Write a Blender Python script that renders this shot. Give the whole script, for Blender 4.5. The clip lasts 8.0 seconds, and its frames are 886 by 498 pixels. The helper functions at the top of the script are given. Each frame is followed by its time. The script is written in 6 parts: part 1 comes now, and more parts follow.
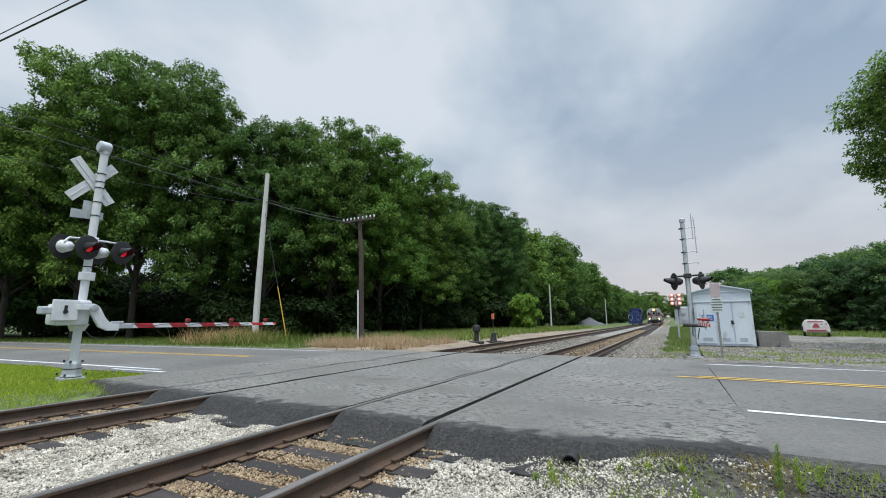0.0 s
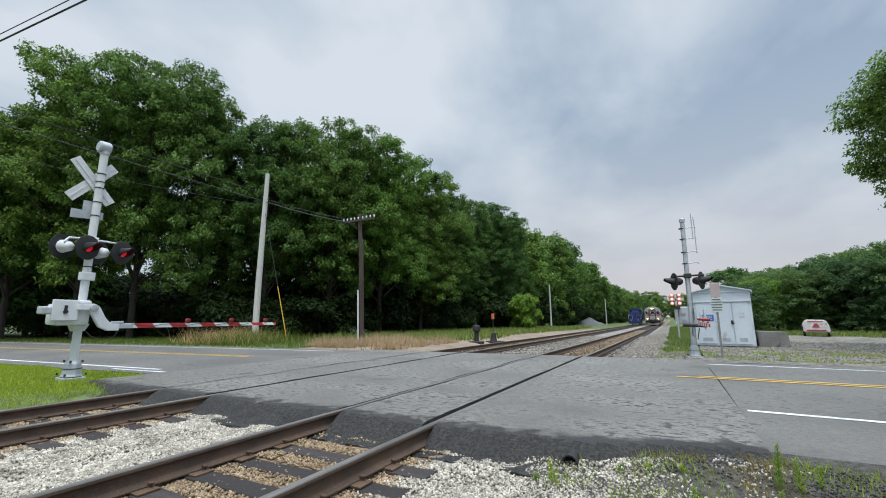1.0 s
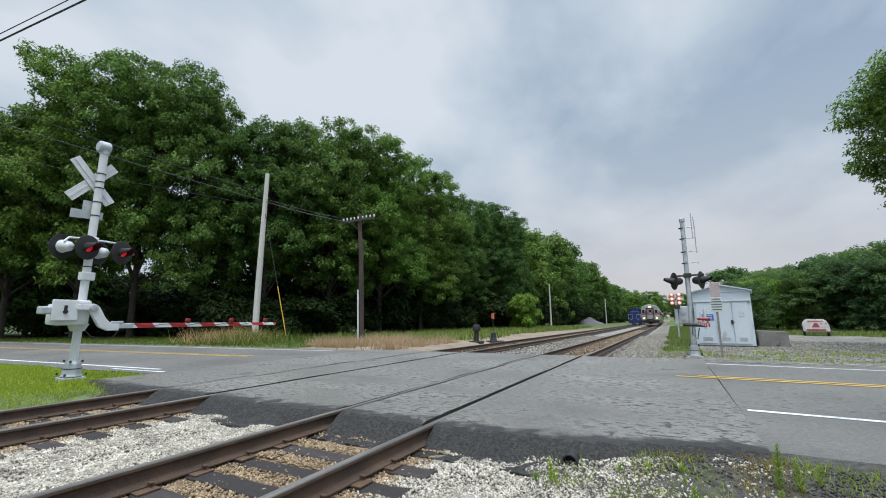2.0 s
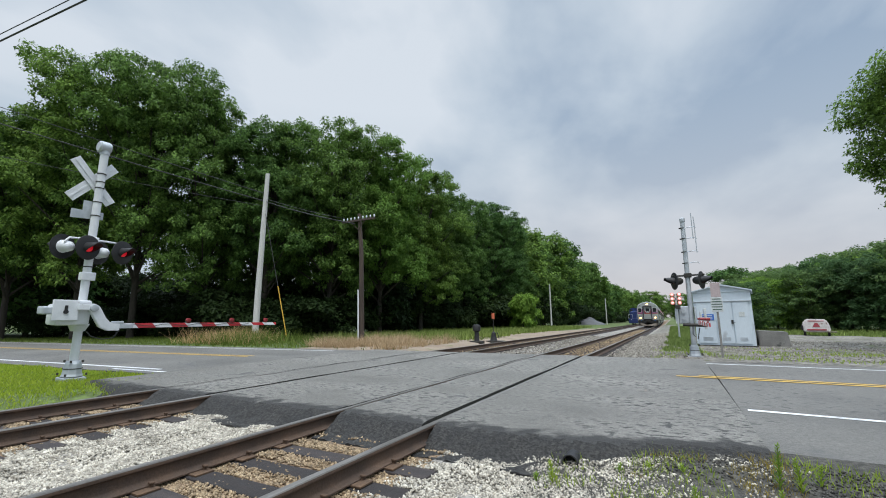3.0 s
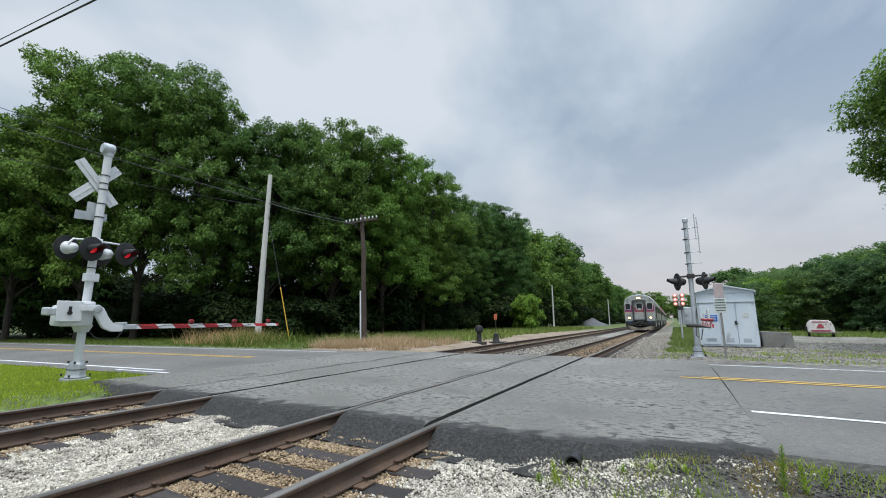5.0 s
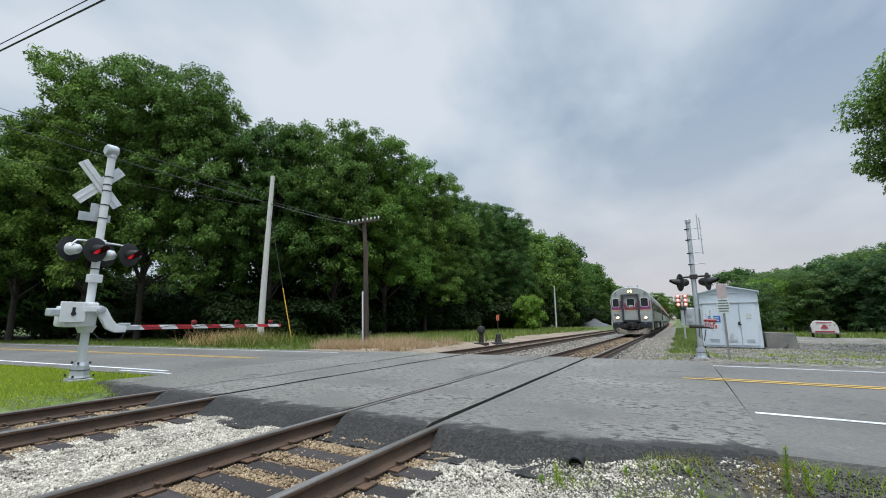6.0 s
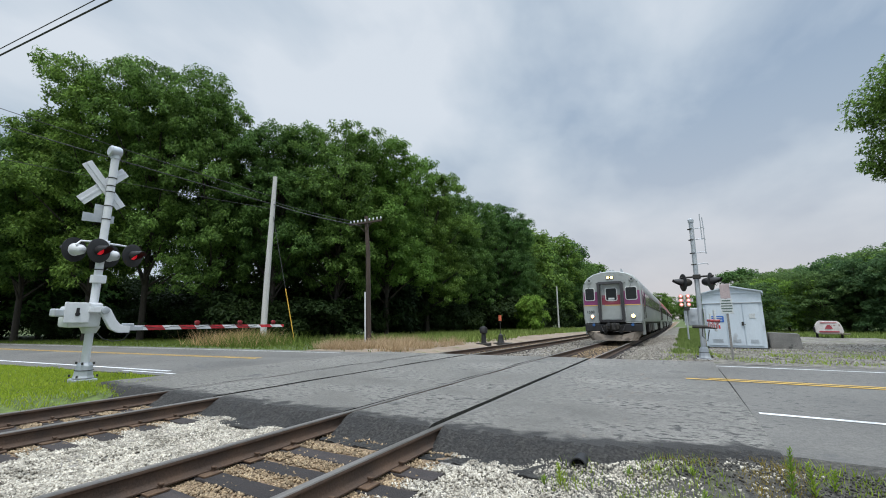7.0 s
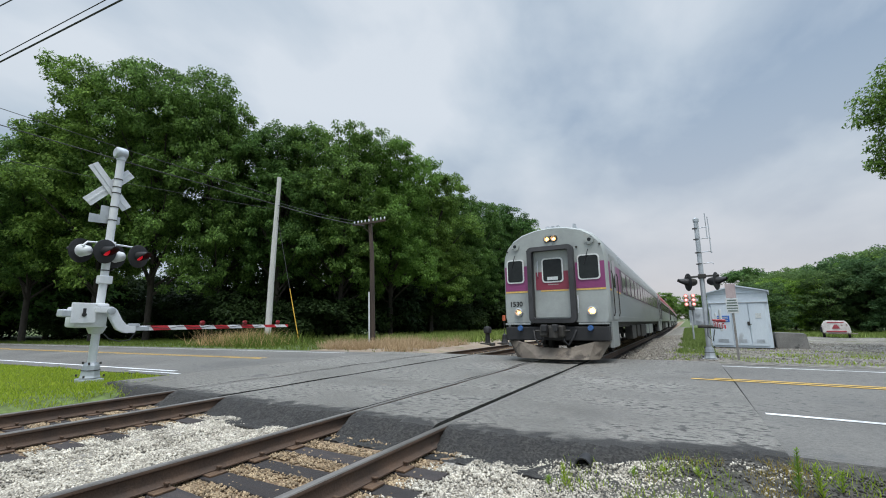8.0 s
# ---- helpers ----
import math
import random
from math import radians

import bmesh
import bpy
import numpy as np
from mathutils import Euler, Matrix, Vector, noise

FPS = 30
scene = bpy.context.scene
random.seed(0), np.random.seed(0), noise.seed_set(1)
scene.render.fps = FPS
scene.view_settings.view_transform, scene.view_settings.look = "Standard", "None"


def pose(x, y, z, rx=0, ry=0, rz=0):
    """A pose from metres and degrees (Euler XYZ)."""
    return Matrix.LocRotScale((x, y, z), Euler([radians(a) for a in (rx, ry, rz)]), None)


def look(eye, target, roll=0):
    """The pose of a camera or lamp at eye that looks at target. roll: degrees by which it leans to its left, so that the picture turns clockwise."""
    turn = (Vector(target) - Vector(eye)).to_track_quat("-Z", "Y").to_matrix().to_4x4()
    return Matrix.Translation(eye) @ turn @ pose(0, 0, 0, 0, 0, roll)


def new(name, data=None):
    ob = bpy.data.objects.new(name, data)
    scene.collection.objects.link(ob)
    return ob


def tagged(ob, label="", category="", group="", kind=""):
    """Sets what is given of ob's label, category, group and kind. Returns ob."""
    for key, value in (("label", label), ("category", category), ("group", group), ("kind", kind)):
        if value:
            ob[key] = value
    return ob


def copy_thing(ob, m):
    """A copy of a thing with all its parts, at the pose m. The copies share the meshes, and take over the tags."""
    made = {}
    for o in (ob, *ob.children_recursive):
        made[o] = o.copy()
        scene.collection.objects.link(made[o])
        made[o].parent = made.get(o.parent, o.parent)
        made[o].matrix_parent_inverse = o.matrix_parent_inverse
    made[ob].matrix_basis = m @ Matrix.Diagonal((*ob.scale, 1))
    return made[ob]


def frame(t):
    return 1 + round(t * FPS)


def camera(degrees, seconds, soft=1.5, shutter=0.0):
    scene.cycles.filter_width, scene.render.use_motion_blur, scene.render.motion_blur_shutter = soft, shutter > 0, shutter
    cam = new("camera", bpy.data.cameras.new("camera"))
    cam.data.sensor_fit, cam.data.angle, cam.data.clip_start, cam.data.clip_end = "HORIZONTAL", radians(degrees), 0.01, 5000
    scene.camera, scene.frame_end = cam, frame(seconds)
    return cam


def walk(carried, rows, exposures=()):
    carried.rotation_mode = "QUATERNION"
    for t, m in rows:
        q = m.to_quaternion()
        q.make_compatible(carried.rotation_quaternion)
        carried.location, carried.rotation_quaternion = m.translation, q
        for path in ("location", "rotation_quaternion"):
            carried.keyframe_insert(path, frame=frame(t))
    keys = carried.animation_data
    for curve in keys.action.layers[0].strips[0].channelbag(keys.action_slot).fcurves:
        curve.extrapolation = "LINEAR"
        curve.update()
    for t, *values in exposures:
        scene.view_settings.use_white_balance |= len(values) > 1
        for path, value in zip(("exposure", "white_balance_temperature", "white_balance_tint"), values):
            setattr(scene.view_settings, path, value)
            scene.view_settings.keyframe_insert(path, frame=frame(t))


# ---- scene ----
# Camera: stands beside the track south of the road, turns slowly to its left at the end.
cam = camera(93.37, 8.0, soft=1.0)
EYE = (3.334, 0.0, 1.193)


def cam_pose(yaw, pitch, roll):
    a, p = radians(yaw), radians(pitch)
    way = Vector((-math.sin(a) * math.cos(p), math.cos(a) * math.cos(p), math.sin(p)))
    return look(EYE, Vector(EYE) + way, roll)


YAW, PITCH, ROLL = 28.345, 9.634, -0.554
walk(cam, [(t, cam_pose(YAW + dy, PITCH + dp, ROLL + dr)) for t, dy, dp, dr in (
    (0.0, 0.0, 0.0, 0.0), (1.0, 0.0, 0.0, 0.0), (1.7, -0.02, -0.03, -0.03), (3.0, 0.02, -0.035, -0.045), (3.5, 0.04, -0.026, -0.045),
    (4.0, 0.12, 0.0, -0.045), (4.5, 0.2, 0.04, -0.05), (5.2, 0.38, 0.115, -0.053), (6.0, 0.611, 0.2, -0.055), (6.5, 0.754, 0.232, -0.06),
    (7.0, 0.925, 0.245, -0.08), (7.5, 1.12, 0.252, -0.095), (8.0, 1.443, 0.252, -0.132))])

# ---- light: a high, broken overcast ----
world = bpy.data.worlds.new("overcast_sky")
scene.world = world
world.use_nodes = True


def build_sky():
    nt = world.node_tree
    nt.nodes.clear()
    N, L = nt.nodes.new, nt.links.new
    out = N("ShaderNodeOutputWorld")
    bg = N("ShaderNodeBackground")
    bg.inputs[1].default_value = 1.0
    sky = N("ShaderNodeTexSky")
    sky.sky_type = 'NISHITA'
    sky.sun_disc = False
    sky.sun_elevation = radians(66.6)
    sky.sun_rotation = radians(146)
    dim = N("ShaderNodeVectorMath")
    dim.operation = 'SCALE'
    dim.inputs['Scale'].default_value = 0.1
    L(sky.outputs[0], dim.inputs[0])
    tc = N("ShaderNodeTexCoord")
    sep = N("ShaderNodeSeparateXYZ")
    L(tc.outputs['Generated'], sep.inputs[0])

    def m(op, a, b, clamp=False):
        n = N("ShaderNodeMath")
        n.operation, n.use_clamp = op, clamp
        for i, v in enumerate((a, b)):
            if isinstance(v, (int, float)):
                n.inputs[i].default_value = v
            else:
                L(v, n.inputs[i])
        return n.outputs[0]
    zz = m('ADD', m('MAXIMUM', sep.outputs['Z'], 0.0), 0.26)
    comb = N("ShaderNodeCombineXYZ")
    L(m('DIVIDE', sep.outputs['X'], zz), comb.inputs[0])
    L(m('DIVIDE', sep.outputs['Y'], zz), comb.inputs[1])

    def cloud(scale, detail, rough, warp, at, turn=0.0, squash=1.0):
        mp = N("ShaderNodeMapping")
        mp.inputs['Location'].default_value = at
        mp.inputs['Rotation'].default_value = (0, 0, radians(turn))
        mp.inputs['Scale'].default_value = (1.0, squash, 1.0)
        L(comb.outputs[0], mp.inputs[0])
        n = N("ShaderNodeTexNoise")
        n.inputs['Scale'].default_value, n.inputs['Detail'].default_value = scale, detail
        n.inputs['Roughness'].default_value, n.inputs['Distortion'].default_value = rough, warp
        L(mp.outputs[0], n.inputs['Vector'])
        return m('SUBTRACT', n.outputs[0], 0.5)

    def toward(way, lo):
        """1 in a direction, falling to 0 at the cosine lo."""
        d = N("ShaderNodeVectorMath")
        d.operation = 'DOT_PRODUCT'
        L(tc.outputs['Generated'], d.inputs[0])
        d.inputs[1].default_value = Vector(way).normalized()
        r = N("ShaderNodeMapRange")
        r.interpolation_type = 'SMOOTHSTEP'
        r.inputs[1].default_value = lo
        L(d.outputs['Value'], r.inputs[0])
        return r.outputs[0]
    # broad banks, billows and wisps; a bright break in the north-west, slate cloud in the north
    banks = cloud(1.15, 4.0, 0.45, 0.1, (3.1, 7.4, 0.0), 35, 0.8)
    billow = cloud(2.6, 6.0, 0.5, 0.15, (4.7, 2.4, 2.0), 65, 0.75)
    cover = m('ADD', m('MULTIPLY', banks, 0.8), m('MULTIPLY', billow, 0.85))
    cover = m('ADD', cover, m('MULTIPLY', toward((-0.53, 0.62, 0.58), 0.94), 0.19))
    cover = m('ADD', cover, m('MULTIPLY', toward((-0.86, 0.24, 0.42), 0.82), 0.05))
    cover = m('SUBTRACT', cover, m('MULTIPLY', toward((-0.68, 0.48, 0.56), 0.985), 0.1))
    cover = m('SUBTRACT', cover, m('MULTIPLY', toward((0.06, 0.86, 0.51), 0.93), 0.15))
    cover = m('SUBTRACT', cover, m('MULTIPLY', toward((0.22, 0.89, 0.40), 0.965), 0.07))
    ramp = N("ShaderNodeValToRGB")
    e = ramp.color_ramp.elements
    e[0].position, e[0].color = 0.33, (0.34, 0.44, 0.575, 1)
    e[1].position, e[1].color = 0.71, (0.72, 0.785, 0.86, 1)
    mid = ramp.color_ramp.elements.new(0.52)
    mid.color = (0.545, 0.635, 0.735, 1)
    L(m('ADD', cover, 0.55), ramp.inputs[0])
    # a smooth pale veil low down, faintly rosy over the horizon up the line
    low = m('SUBTRACT', 1.0, m('DIVIDE', m('ABSOLUTE', sep.outputs['Z'], 0), 0.46), True)
    veil = N("ShaderNodeMix")
    veil.data_type = 'RGBA'
    L(m('MULTIPLY', low, toward((-0.1, 0.95, 0.05), 0.55)), veil.inputs[0])
    veil.inputs[6].default_value = (0.54, 0.63, 0.71, 1)
    veil.inputs[7].default_value = (0.64, 0.60, 0.61, 1)
    warm = N("ShaderNodeMix")
    warm.data_type = 'RGBA'
    L(m('MULTIPLY', m('POWER', low, 0.8), 0.95), warm.inputs[0])
    L(ramp.outputs[0], warm.inputs[6])
    L(veil.outputs[2], warm.inputs[7])
    # an overcast dome is brightest overhead
    gain = m('ADD', 1.0, m('MULTIPLY', m('POWER', m('MAXIMUM', m('SUBTRACT', sep.outputs['Z'], 0.66), 0), 1.0), 17.0))
    lit = N("ShaderNodeVectorMath")
    lit.operation = 'SCALE'
    L(warm.outputs[2], lit.inputs[0])
    L(gain, lit.inputs['Scale'])
    mix = N("ShaderNodeMix")
    mix.data_type = 'RGBA'
    mix.inputs[0].default_value = 0.93
    L(dim.outputs[0], mix.inputs[6])
    L(lit.outputs[0], mix.inputs[7])
    L(mix.outputs[2], bg.inputs[0])
    L(bg.outputs[0], out.inputs[0])


build_sky()
sun_data = bpy.data.lights.new("sun", 'SUN')
sun_data.energy, sun_data.angle, sun_data.color = 2.0, radians(20), (1.0, 0.94, 0.85)
sun = new("sun", sun_data)
sun.matrix_basis = look((12, -18, 50), (0, 0, 0))
scene.view_settings.exposure = 0.0


# ---- materials ----
def material(name, dark, light, rough=0.7, scale=3.0, fine=60.0, bump=0.2, metal=0.0, island=0.0, each=0.0, spots=None, coat=0.0, stretch=(1, 1, 1), rough_var=0.12, spec=0.5, grain=0.27, mottle=None, pits=None):
    """Two scales of colour noise, grain and relief. island / each: random tint by island or by object. spots: (colour, scale, threshold) stains."""
    mat = bpy.data.materials.new(name)
    mat.use_nodes = True
    nt = mat.node_tree
    N, L = nt.nodes.new, nt.links.new
    b = nt.nodes["Principled BSDF"]
    tc = N("ShaderNodeTexCoord")
    mp = N("ShaderNodeMapping")
    mp.inputs['Scale'].default_value = stretch
    L(tc.outputs['Object'], mp.inputs[0])

    def tex(s, detail=4.0):
        n = N("ShaderNodeTexNoise")
        n.inputs['Scale'].default_value = s
        n.inputs['Detail'].default_value = detail
        n.inputs['Roughness'].default_value = 0.6
        L(mp.outputs[0], n.inputs['Vector'])
        return n.outputs[0]

    def mixc(f, a, bb, kind='MIX'):
        n = N("ShaderNodeMix")
        n.data_type, n.blend_type = 'RGBA', kind
        for i, v in ((0, f), (6, a), (7, bb)):
            if isinstance(v, (int, float)):
                n.inputs[i].default_value = v
            elif isinstance(v, tuple):
                n.inputs[i].default_value = (*v, 1)
            else:
                L(v, n.inputs[i])
        return n.outputs[2]

    def spread(v, lo, hi, a=0.0, z=1.0):
        n = N("ShaderNodeMapRange")
        for i, w in enumerate((lo, hi, a, z)):
            n.inputs[1 + i].default_value = w
        L(v, n.inputs[0])
        return n.outputs[0]
    big, small = tex(scale), tex(fine, 6.0)
    col = mixc(spread(big, 0.3, 0.7), dark, light)
    col = mixc(1.0, col, mixc(spread(small, 0.25, 0.75), (1 - grain,) * 3, (1 + grain,) * 3), 'MULTIPLY')
    if mottle:
        col = mixc(1.0, col, mixc(spread(tex(mottle[0], 8.0), 0.42, 0.6), (1 - mottle[1],) * 3, (1 + mottle[1] * 0.6,) * 3), 'MULTIPLY')
    if pits:
        both = N("ShaderNodeMath")
        both.operation = 'MULTIPLY'
        L(spread(tex(pits[0], 5.0), pits[1], pits[1] + 0.05), both.inputs[0])
        L(spread(tex(pits[2], 3.0), 0.4, 0.56), both.inputs[1])
        col = mixc(both.outputs[0], col, pits[3])
    if spots:
        col = mixc(spread(tex(spots[1]), spots[2], spots[2] + 0.08), col, spots[0])
    if island:
        g = N("ShaderNodeNewGeometry")
        col = mixc(1.0, col, mixc(g.outputs['Random Per Island'], (1 - island,) * 3, (1 + island,) * 3), 'MULTIPLY')
    if each:
        g = N("ShaderNodeObjectInfo")
        col = mixc(1.0, col, mixc(g.outputs['Random'], (1 - each,) * 3, (1 + each,) * 3), 'MULTIPLY')
    L(col, b.inputs['Base Color'])
    L(spread(big, 0.3, 0.7, max(0.03, rough - rough_var), min(1.0, rough + rough_var)), b.inputs['Roughness'])
    b.inputs['Metallic'].default_value = metal
    b.inputs['Coat Weight'].default_value = coat
    b.inputs['Specular IOR Level'].default_value = spec
    if bump:
        bn = N("ShaderNodeBump")
        bn.inputs['Strength'].default_value = bump
        bn.inputs['Distance'].default_value = 0.02
        L(small, bn.inputs['Height'])
        L(bn.outputs[0], b.inputs['Normal'])
    return mat


def leaf_material(name, dark, light, through_light=0.35):
    mat = bpy.data.materials.new(name)
    mat.use_nodes = True
    nt = mat.node_tree
    N, L = nt.nodes.new, nt.links.new
    b = nt.nodes["Principled BSDF"]
    out = nt.nodes["Material Output"]
    g, oi, tc = N("ShaderNodeNewGeometry"), N("ShaderNodeObjectInfo"), N("ShaderNodeTexCoord")
    no = N("ShaderNodeTexNoise")
    no.inputs['Scale'].default_value = 0.5
    L(tc.outputs['Object'], no.inputs['Vector'])
    add = N("ShaderNodeMath")
    add.operation = 'MULTIPLY_ADD'
    add.inputs[1].default_value, add.inputs[2].default_value = 0.8, -0.17
    L(g.outputs['Random Per Island'], add.inputs[0])
    add2 = N("ShaderNodeMath")
    add2.operation, add2.use_clamp = 'MULTIPLY_ADD', True
    add2.inputs[1].default_value = 0.6
    L(no.outputs[0], add2.inputs[0])
    L(add.outputs[0], add2.inputs[2])
    mx = N("ShaderNodeMix")
    mx.data_type = 'RGBA'
    L(add2.outputs[0], mx.inputs[0])
    mx.inputs[6].default_value, mx.inputs[7].default_value = (*dark, 1), (*light, 1)
    tint = N("ShaderNodeMix")
    tint.data_type = 'RGBA'
    L(oi.outputs['Random'], tint.inputs[0])
    tint.inputs[6].default_value, tint.inputs[7].default_value = (0.68, 0.76, 0.8, 1), (1.32, 1.2, 0.95, 1)
    mu = N("ShaderNodeMix")
    mu.data_type, mu.blend_type = 'RGBA', 'MULTIPLY'
    mu.inputs[0].default_value = 1.0
    L(mx.outputs[2], mu.inputs[6])
    L(tint.outputs[2], mu.inputs[7])
    L(mu.outputs[2], b.inputs['Base Color'])
    b.inputs['Roughness'].default_value = 0.65
    b.inputs['Specular IOR Level'].default_value = 0.12
    tr = N("ShaderNodeBsdfTranslucent")
    L(mu.outputs[2], tr.inputs[0])
    ms = N("ShaderNodeMixShader")
    ms.inputs[0].default_value = through_light
    L(b.outputs[0], ms.inputs[1])
    L(tr.outputs[0], ms.inputs[2])
    L(ms.outputs[0], out.inputs[0])
    return mat


def glow(name, colour, strength):
    mat = bpy.data.materials.new(name)
    mat.use_nodes = True
    b = mat.node_tree.nodes["Principled BSDF"]
    b.inputs['Base Color'].default_value = (*colour, 1)
    b.inputs['Emission Color'].default_value = (*colour, 1)
    b.inputs['Emission Strength'].default_value = strength
    b.inputs['Roughness'].default_value = 0.3
    return mat


ASPHALT = material("worn_asphalt", (0.096, 0.092, 0.084), (0.158, 0.152, 0.139), 0.7, 0.5, 80, 0.6, spots=((0.085, 0.085, 0.085), 0.9, 0.62), stretch=(0.8, 1, 1), mottle=(24.0, 0.16), grain=0.38, pits=(8.0, 0.57, 0.6, (0.055, 0.055, 0.054)))
CROSS_ASPHALT = material("patched_asphalt", (0.108, 0.103, 0.092), (0.255, 0.244, 0.22), 0.62, 0.55, 90, 1.0, spots=((0.07, 0.069, 0.067), 1.1, 0.62), stretch=(0.7, 1.15, 1), mottle=(26.0, 0.16), grain=0.5, pits=(11.0, 0.53, 0.55, (0.045, 0.044, 0.042)))


def tar_fringe(mat):
    """Black tar worn through along the broken south edge of the crossing."""
    nt = mat.node_tree
    N, L = nt.nodes.new, nt.links.new
    b = nt.nodes["Principled BSDF"]
    old = b.inputs['Base Color'].links[0].from_socket
    tc, sep, no = N("ShaderNodeTexCoord"), N("ShaderNodeSeparateXYZ"), N("ShaderNodeTexNoise")
    L(tc.outputs['Object'], sep.inputs[0])
    L(tc.outputs['Object'], no.inputs['Vector'])
    no.inputs['Scale'].default_value, no.inputs['Detail'].default_value = 4.5, 7.0
    east = N("ShaderNodeMapRange")
    east.interpolation_type = 'SMOOTHSTEP'
    for i, v in enumerate((2.2, 3.8, 0.0, 0.42)):
        east.inputs[1 + i].default_value = v
    L(sep.outputs[0], east.inputs[0])
    off = N("ShaderNodeMath")
    off.operation = 'SUBTRACT'
    L(sep.outputs[1], off.inputs[0])
    L(east.outputs[0], off.inputs[1])
    wob = N("ShaderNodeMath")
    wob.operation = 'MULTIPLY_ADD'
    wob.inputs[1].default_value = 0.9
    L(no.outputs[0], wob.inputs[0])
    L(off.outputs[0], wob.inputs[2])
    ramp = N("ShaderNodeMapRange")
    for i, v in enumerate((5.02, 5.22, 1.0, 0.0)):
        ramp.inputs[1 + i].default_value = v
    L(wob.outputs[0], ramp.inputs[0])
    mx = N("ShaderNodeMix")
    mx.data_type = 'RGBA'
    L(ramp.outputs[0], mx.inputs[0])
    L(old, mx.inputs[6])
    mx.inputs[7].default_value = (0.028, 0.0265, 0.0245, 1)
    L(mx.outputs[2], b.inputs['Base Color'])


tar_fringe(CROSS_ASPHALT)
TAR = material("broken_tar_edge", (0.012, 0.0115, 0.011), (0.042, 0.04, 0.037), 0.85, 5.0, 45, 1.0, mottle=(30.0, 0.6))
WHITE_LINE = material("white_road_paint", (0.5, 0.51, 0.52), (0.72, 0.73, 0.73), 0.7, 2.5, 40, 0.15, spots=((0.3, 0.3, 0.31), 9, 0.62))
YELLOW_LINE = material("yellow_road_paint", (0.5, 0.3, 0.05), (0.62, 0.4, 0.08), 0.7, 2.5, 40, 0.15, spots=((0.3, 0.25, 0.17), 9, 0.6))
GRASS_GROUND = material("grassy_earth", (0.055, 0.085, 0.02), (0.11, 0.15, 0.04), 0.95, 0.25, 14, 0.6, spots=((0.17, 0.15, 0.08), 0.35, 0.62), mottle=(4.0, 0.3))
SHOULDER_GROUND = material("dark_gritty_shoulder", (0.03, 0.028, 0.025), (0.085, 0.08, 0.068), 0.95, 1.3, 45, 1.0, spots=((0.11, 0.12, 0.05), 1.6, 0.6), mottle=(17.0, 0.45))
GRAVEL_GROUND = material("grey_gravel_yard", (0.12, 0.11, 0.095), (0.25, 0.235, 0.205), 0.95, 0.6, 30, 1.0, spots=((0.09, 0.1, 0.04), 0.7, 0.55), mottle=(6.0, 0.45))
DIRT_GROUND = material("tan_dirt_and_gravel", (0.17, 0.125, 0.085), (0.29, 0.235, 0.18), 0.95, 0.5, 18, 0.9, spots=((0.12, 0.13, 0.05), 0.8, 0.62))
BALLAST = material("pale_ballast", (0.17, 0.155, 0.135), (0.31, 0.29, 0.26), 0.95, 0.8, 30, 1.0, spots=((0.16, 0.12, 0.09), 1.1, 0.62), mottle=(16.0, 0.4))
BALLAST_BROWN = material("rusty_ballast", (0.15, 0.1, 0.06), (0.28, 0.195, 0.12), 0.95, 0.8, 30, 1.0, mottle=(18.0, 0.4))
STONE = material("white_ballast_stone", (0.23, 0.208, 0.168), (0.55, 0.51, 0.43), 0.9, 6, 60, 0.3, island=0.4)
STONE_TAN = material("tan_ballast_stone", (0.16, 0.11, 0.062), (0.37, 0.28, 0.175), 0.9, 6, 60, 0.3, island=0.45)
STONE_GREY = material("grey_gravel_stone", (0.125, 0.112, 0.092), (0.3, 0.275, 0.235), 0.9, 6, 60, 0.3, island=0.55)
STONE_DARK = material("dark_asphalt_grit", (0.035, 0.033, 0.03), (0.13, 0.122, 0.108), 0.9, 6, 60, 0.3, island=0.6)
RAIL_SIDE = material("brown_rail_steel", (0.04, 0.025, 0.017), (0.1, 0.062, 0.041), 0.8, 3, 50, 0.3)
RAIL_TOP = material("polished_rail_head", (0.16, 0.15, 0.14), (0.27, 0.255, 0.24), 0.45, 2, 60, 0.05, metal=0.6, stretch=(8, 0.3, 1))
RUST = material("rusty_plate", (0.05, 0.029, 0.018), (0.12, 0.072, 0.042), 0.9, 8, 60, 0.4)
TIE = material("dark_creosoted_tie", (0.017, 0.014, 0.0145), (0.048, 0.039, 0.037), 0.85, 5, 70, 0.5, each=0.3, stretch=(0.4, 3, 1))
BARK = material("grey_brown_bark", (0.02, 0.016, 0.013), (0.06, 0.05, 0.04), 0.95, 3, 25, 1.0, stretch=(3, 3, 0.6))
LEAF = leaf_material("summer_leaves", (0.019, 0.046, 0.015), (0.18, 0.315, 0.08), 0.4)
LEAF_LIGHT = leaf_material("light_maple_leaves", (0.045, 0.105, 0.02), (0.215, 0.37, 0.08), 0.42)
# Paler, low-contrast green: the haze over the rise is mixed into this colour.
LEAF_MID = leaf_material("haze_tinted_leaves", (0.045, 0.09, 0.038), (0.145, 0.235, 0.09), 0.5)
# Leaf green darkened so that the shade under the canopy is in the colour.
LEAF_SHADE = leaf_material("understory_leaves_shade_in_colour", (0.008, 0.018, 0.006), (0.028, 0.052, 0.014), 0.2)
GRASS_DARK = leaf_material("coarse_verge_grass", (0.05, 0.085, 0.018), (0.15, 0.21, 0.05), 0.3)
GRASS = leaf_material("mown_grass_blades", (0.12, 0.2, 0.022), (0.3, 0.42, 0.06), 0.4)
LAWN = leaf_material("sunny_lawn_blades", (0.17, 0.27, 0.025), (0.4, 0.5, 0.075), 0.4)
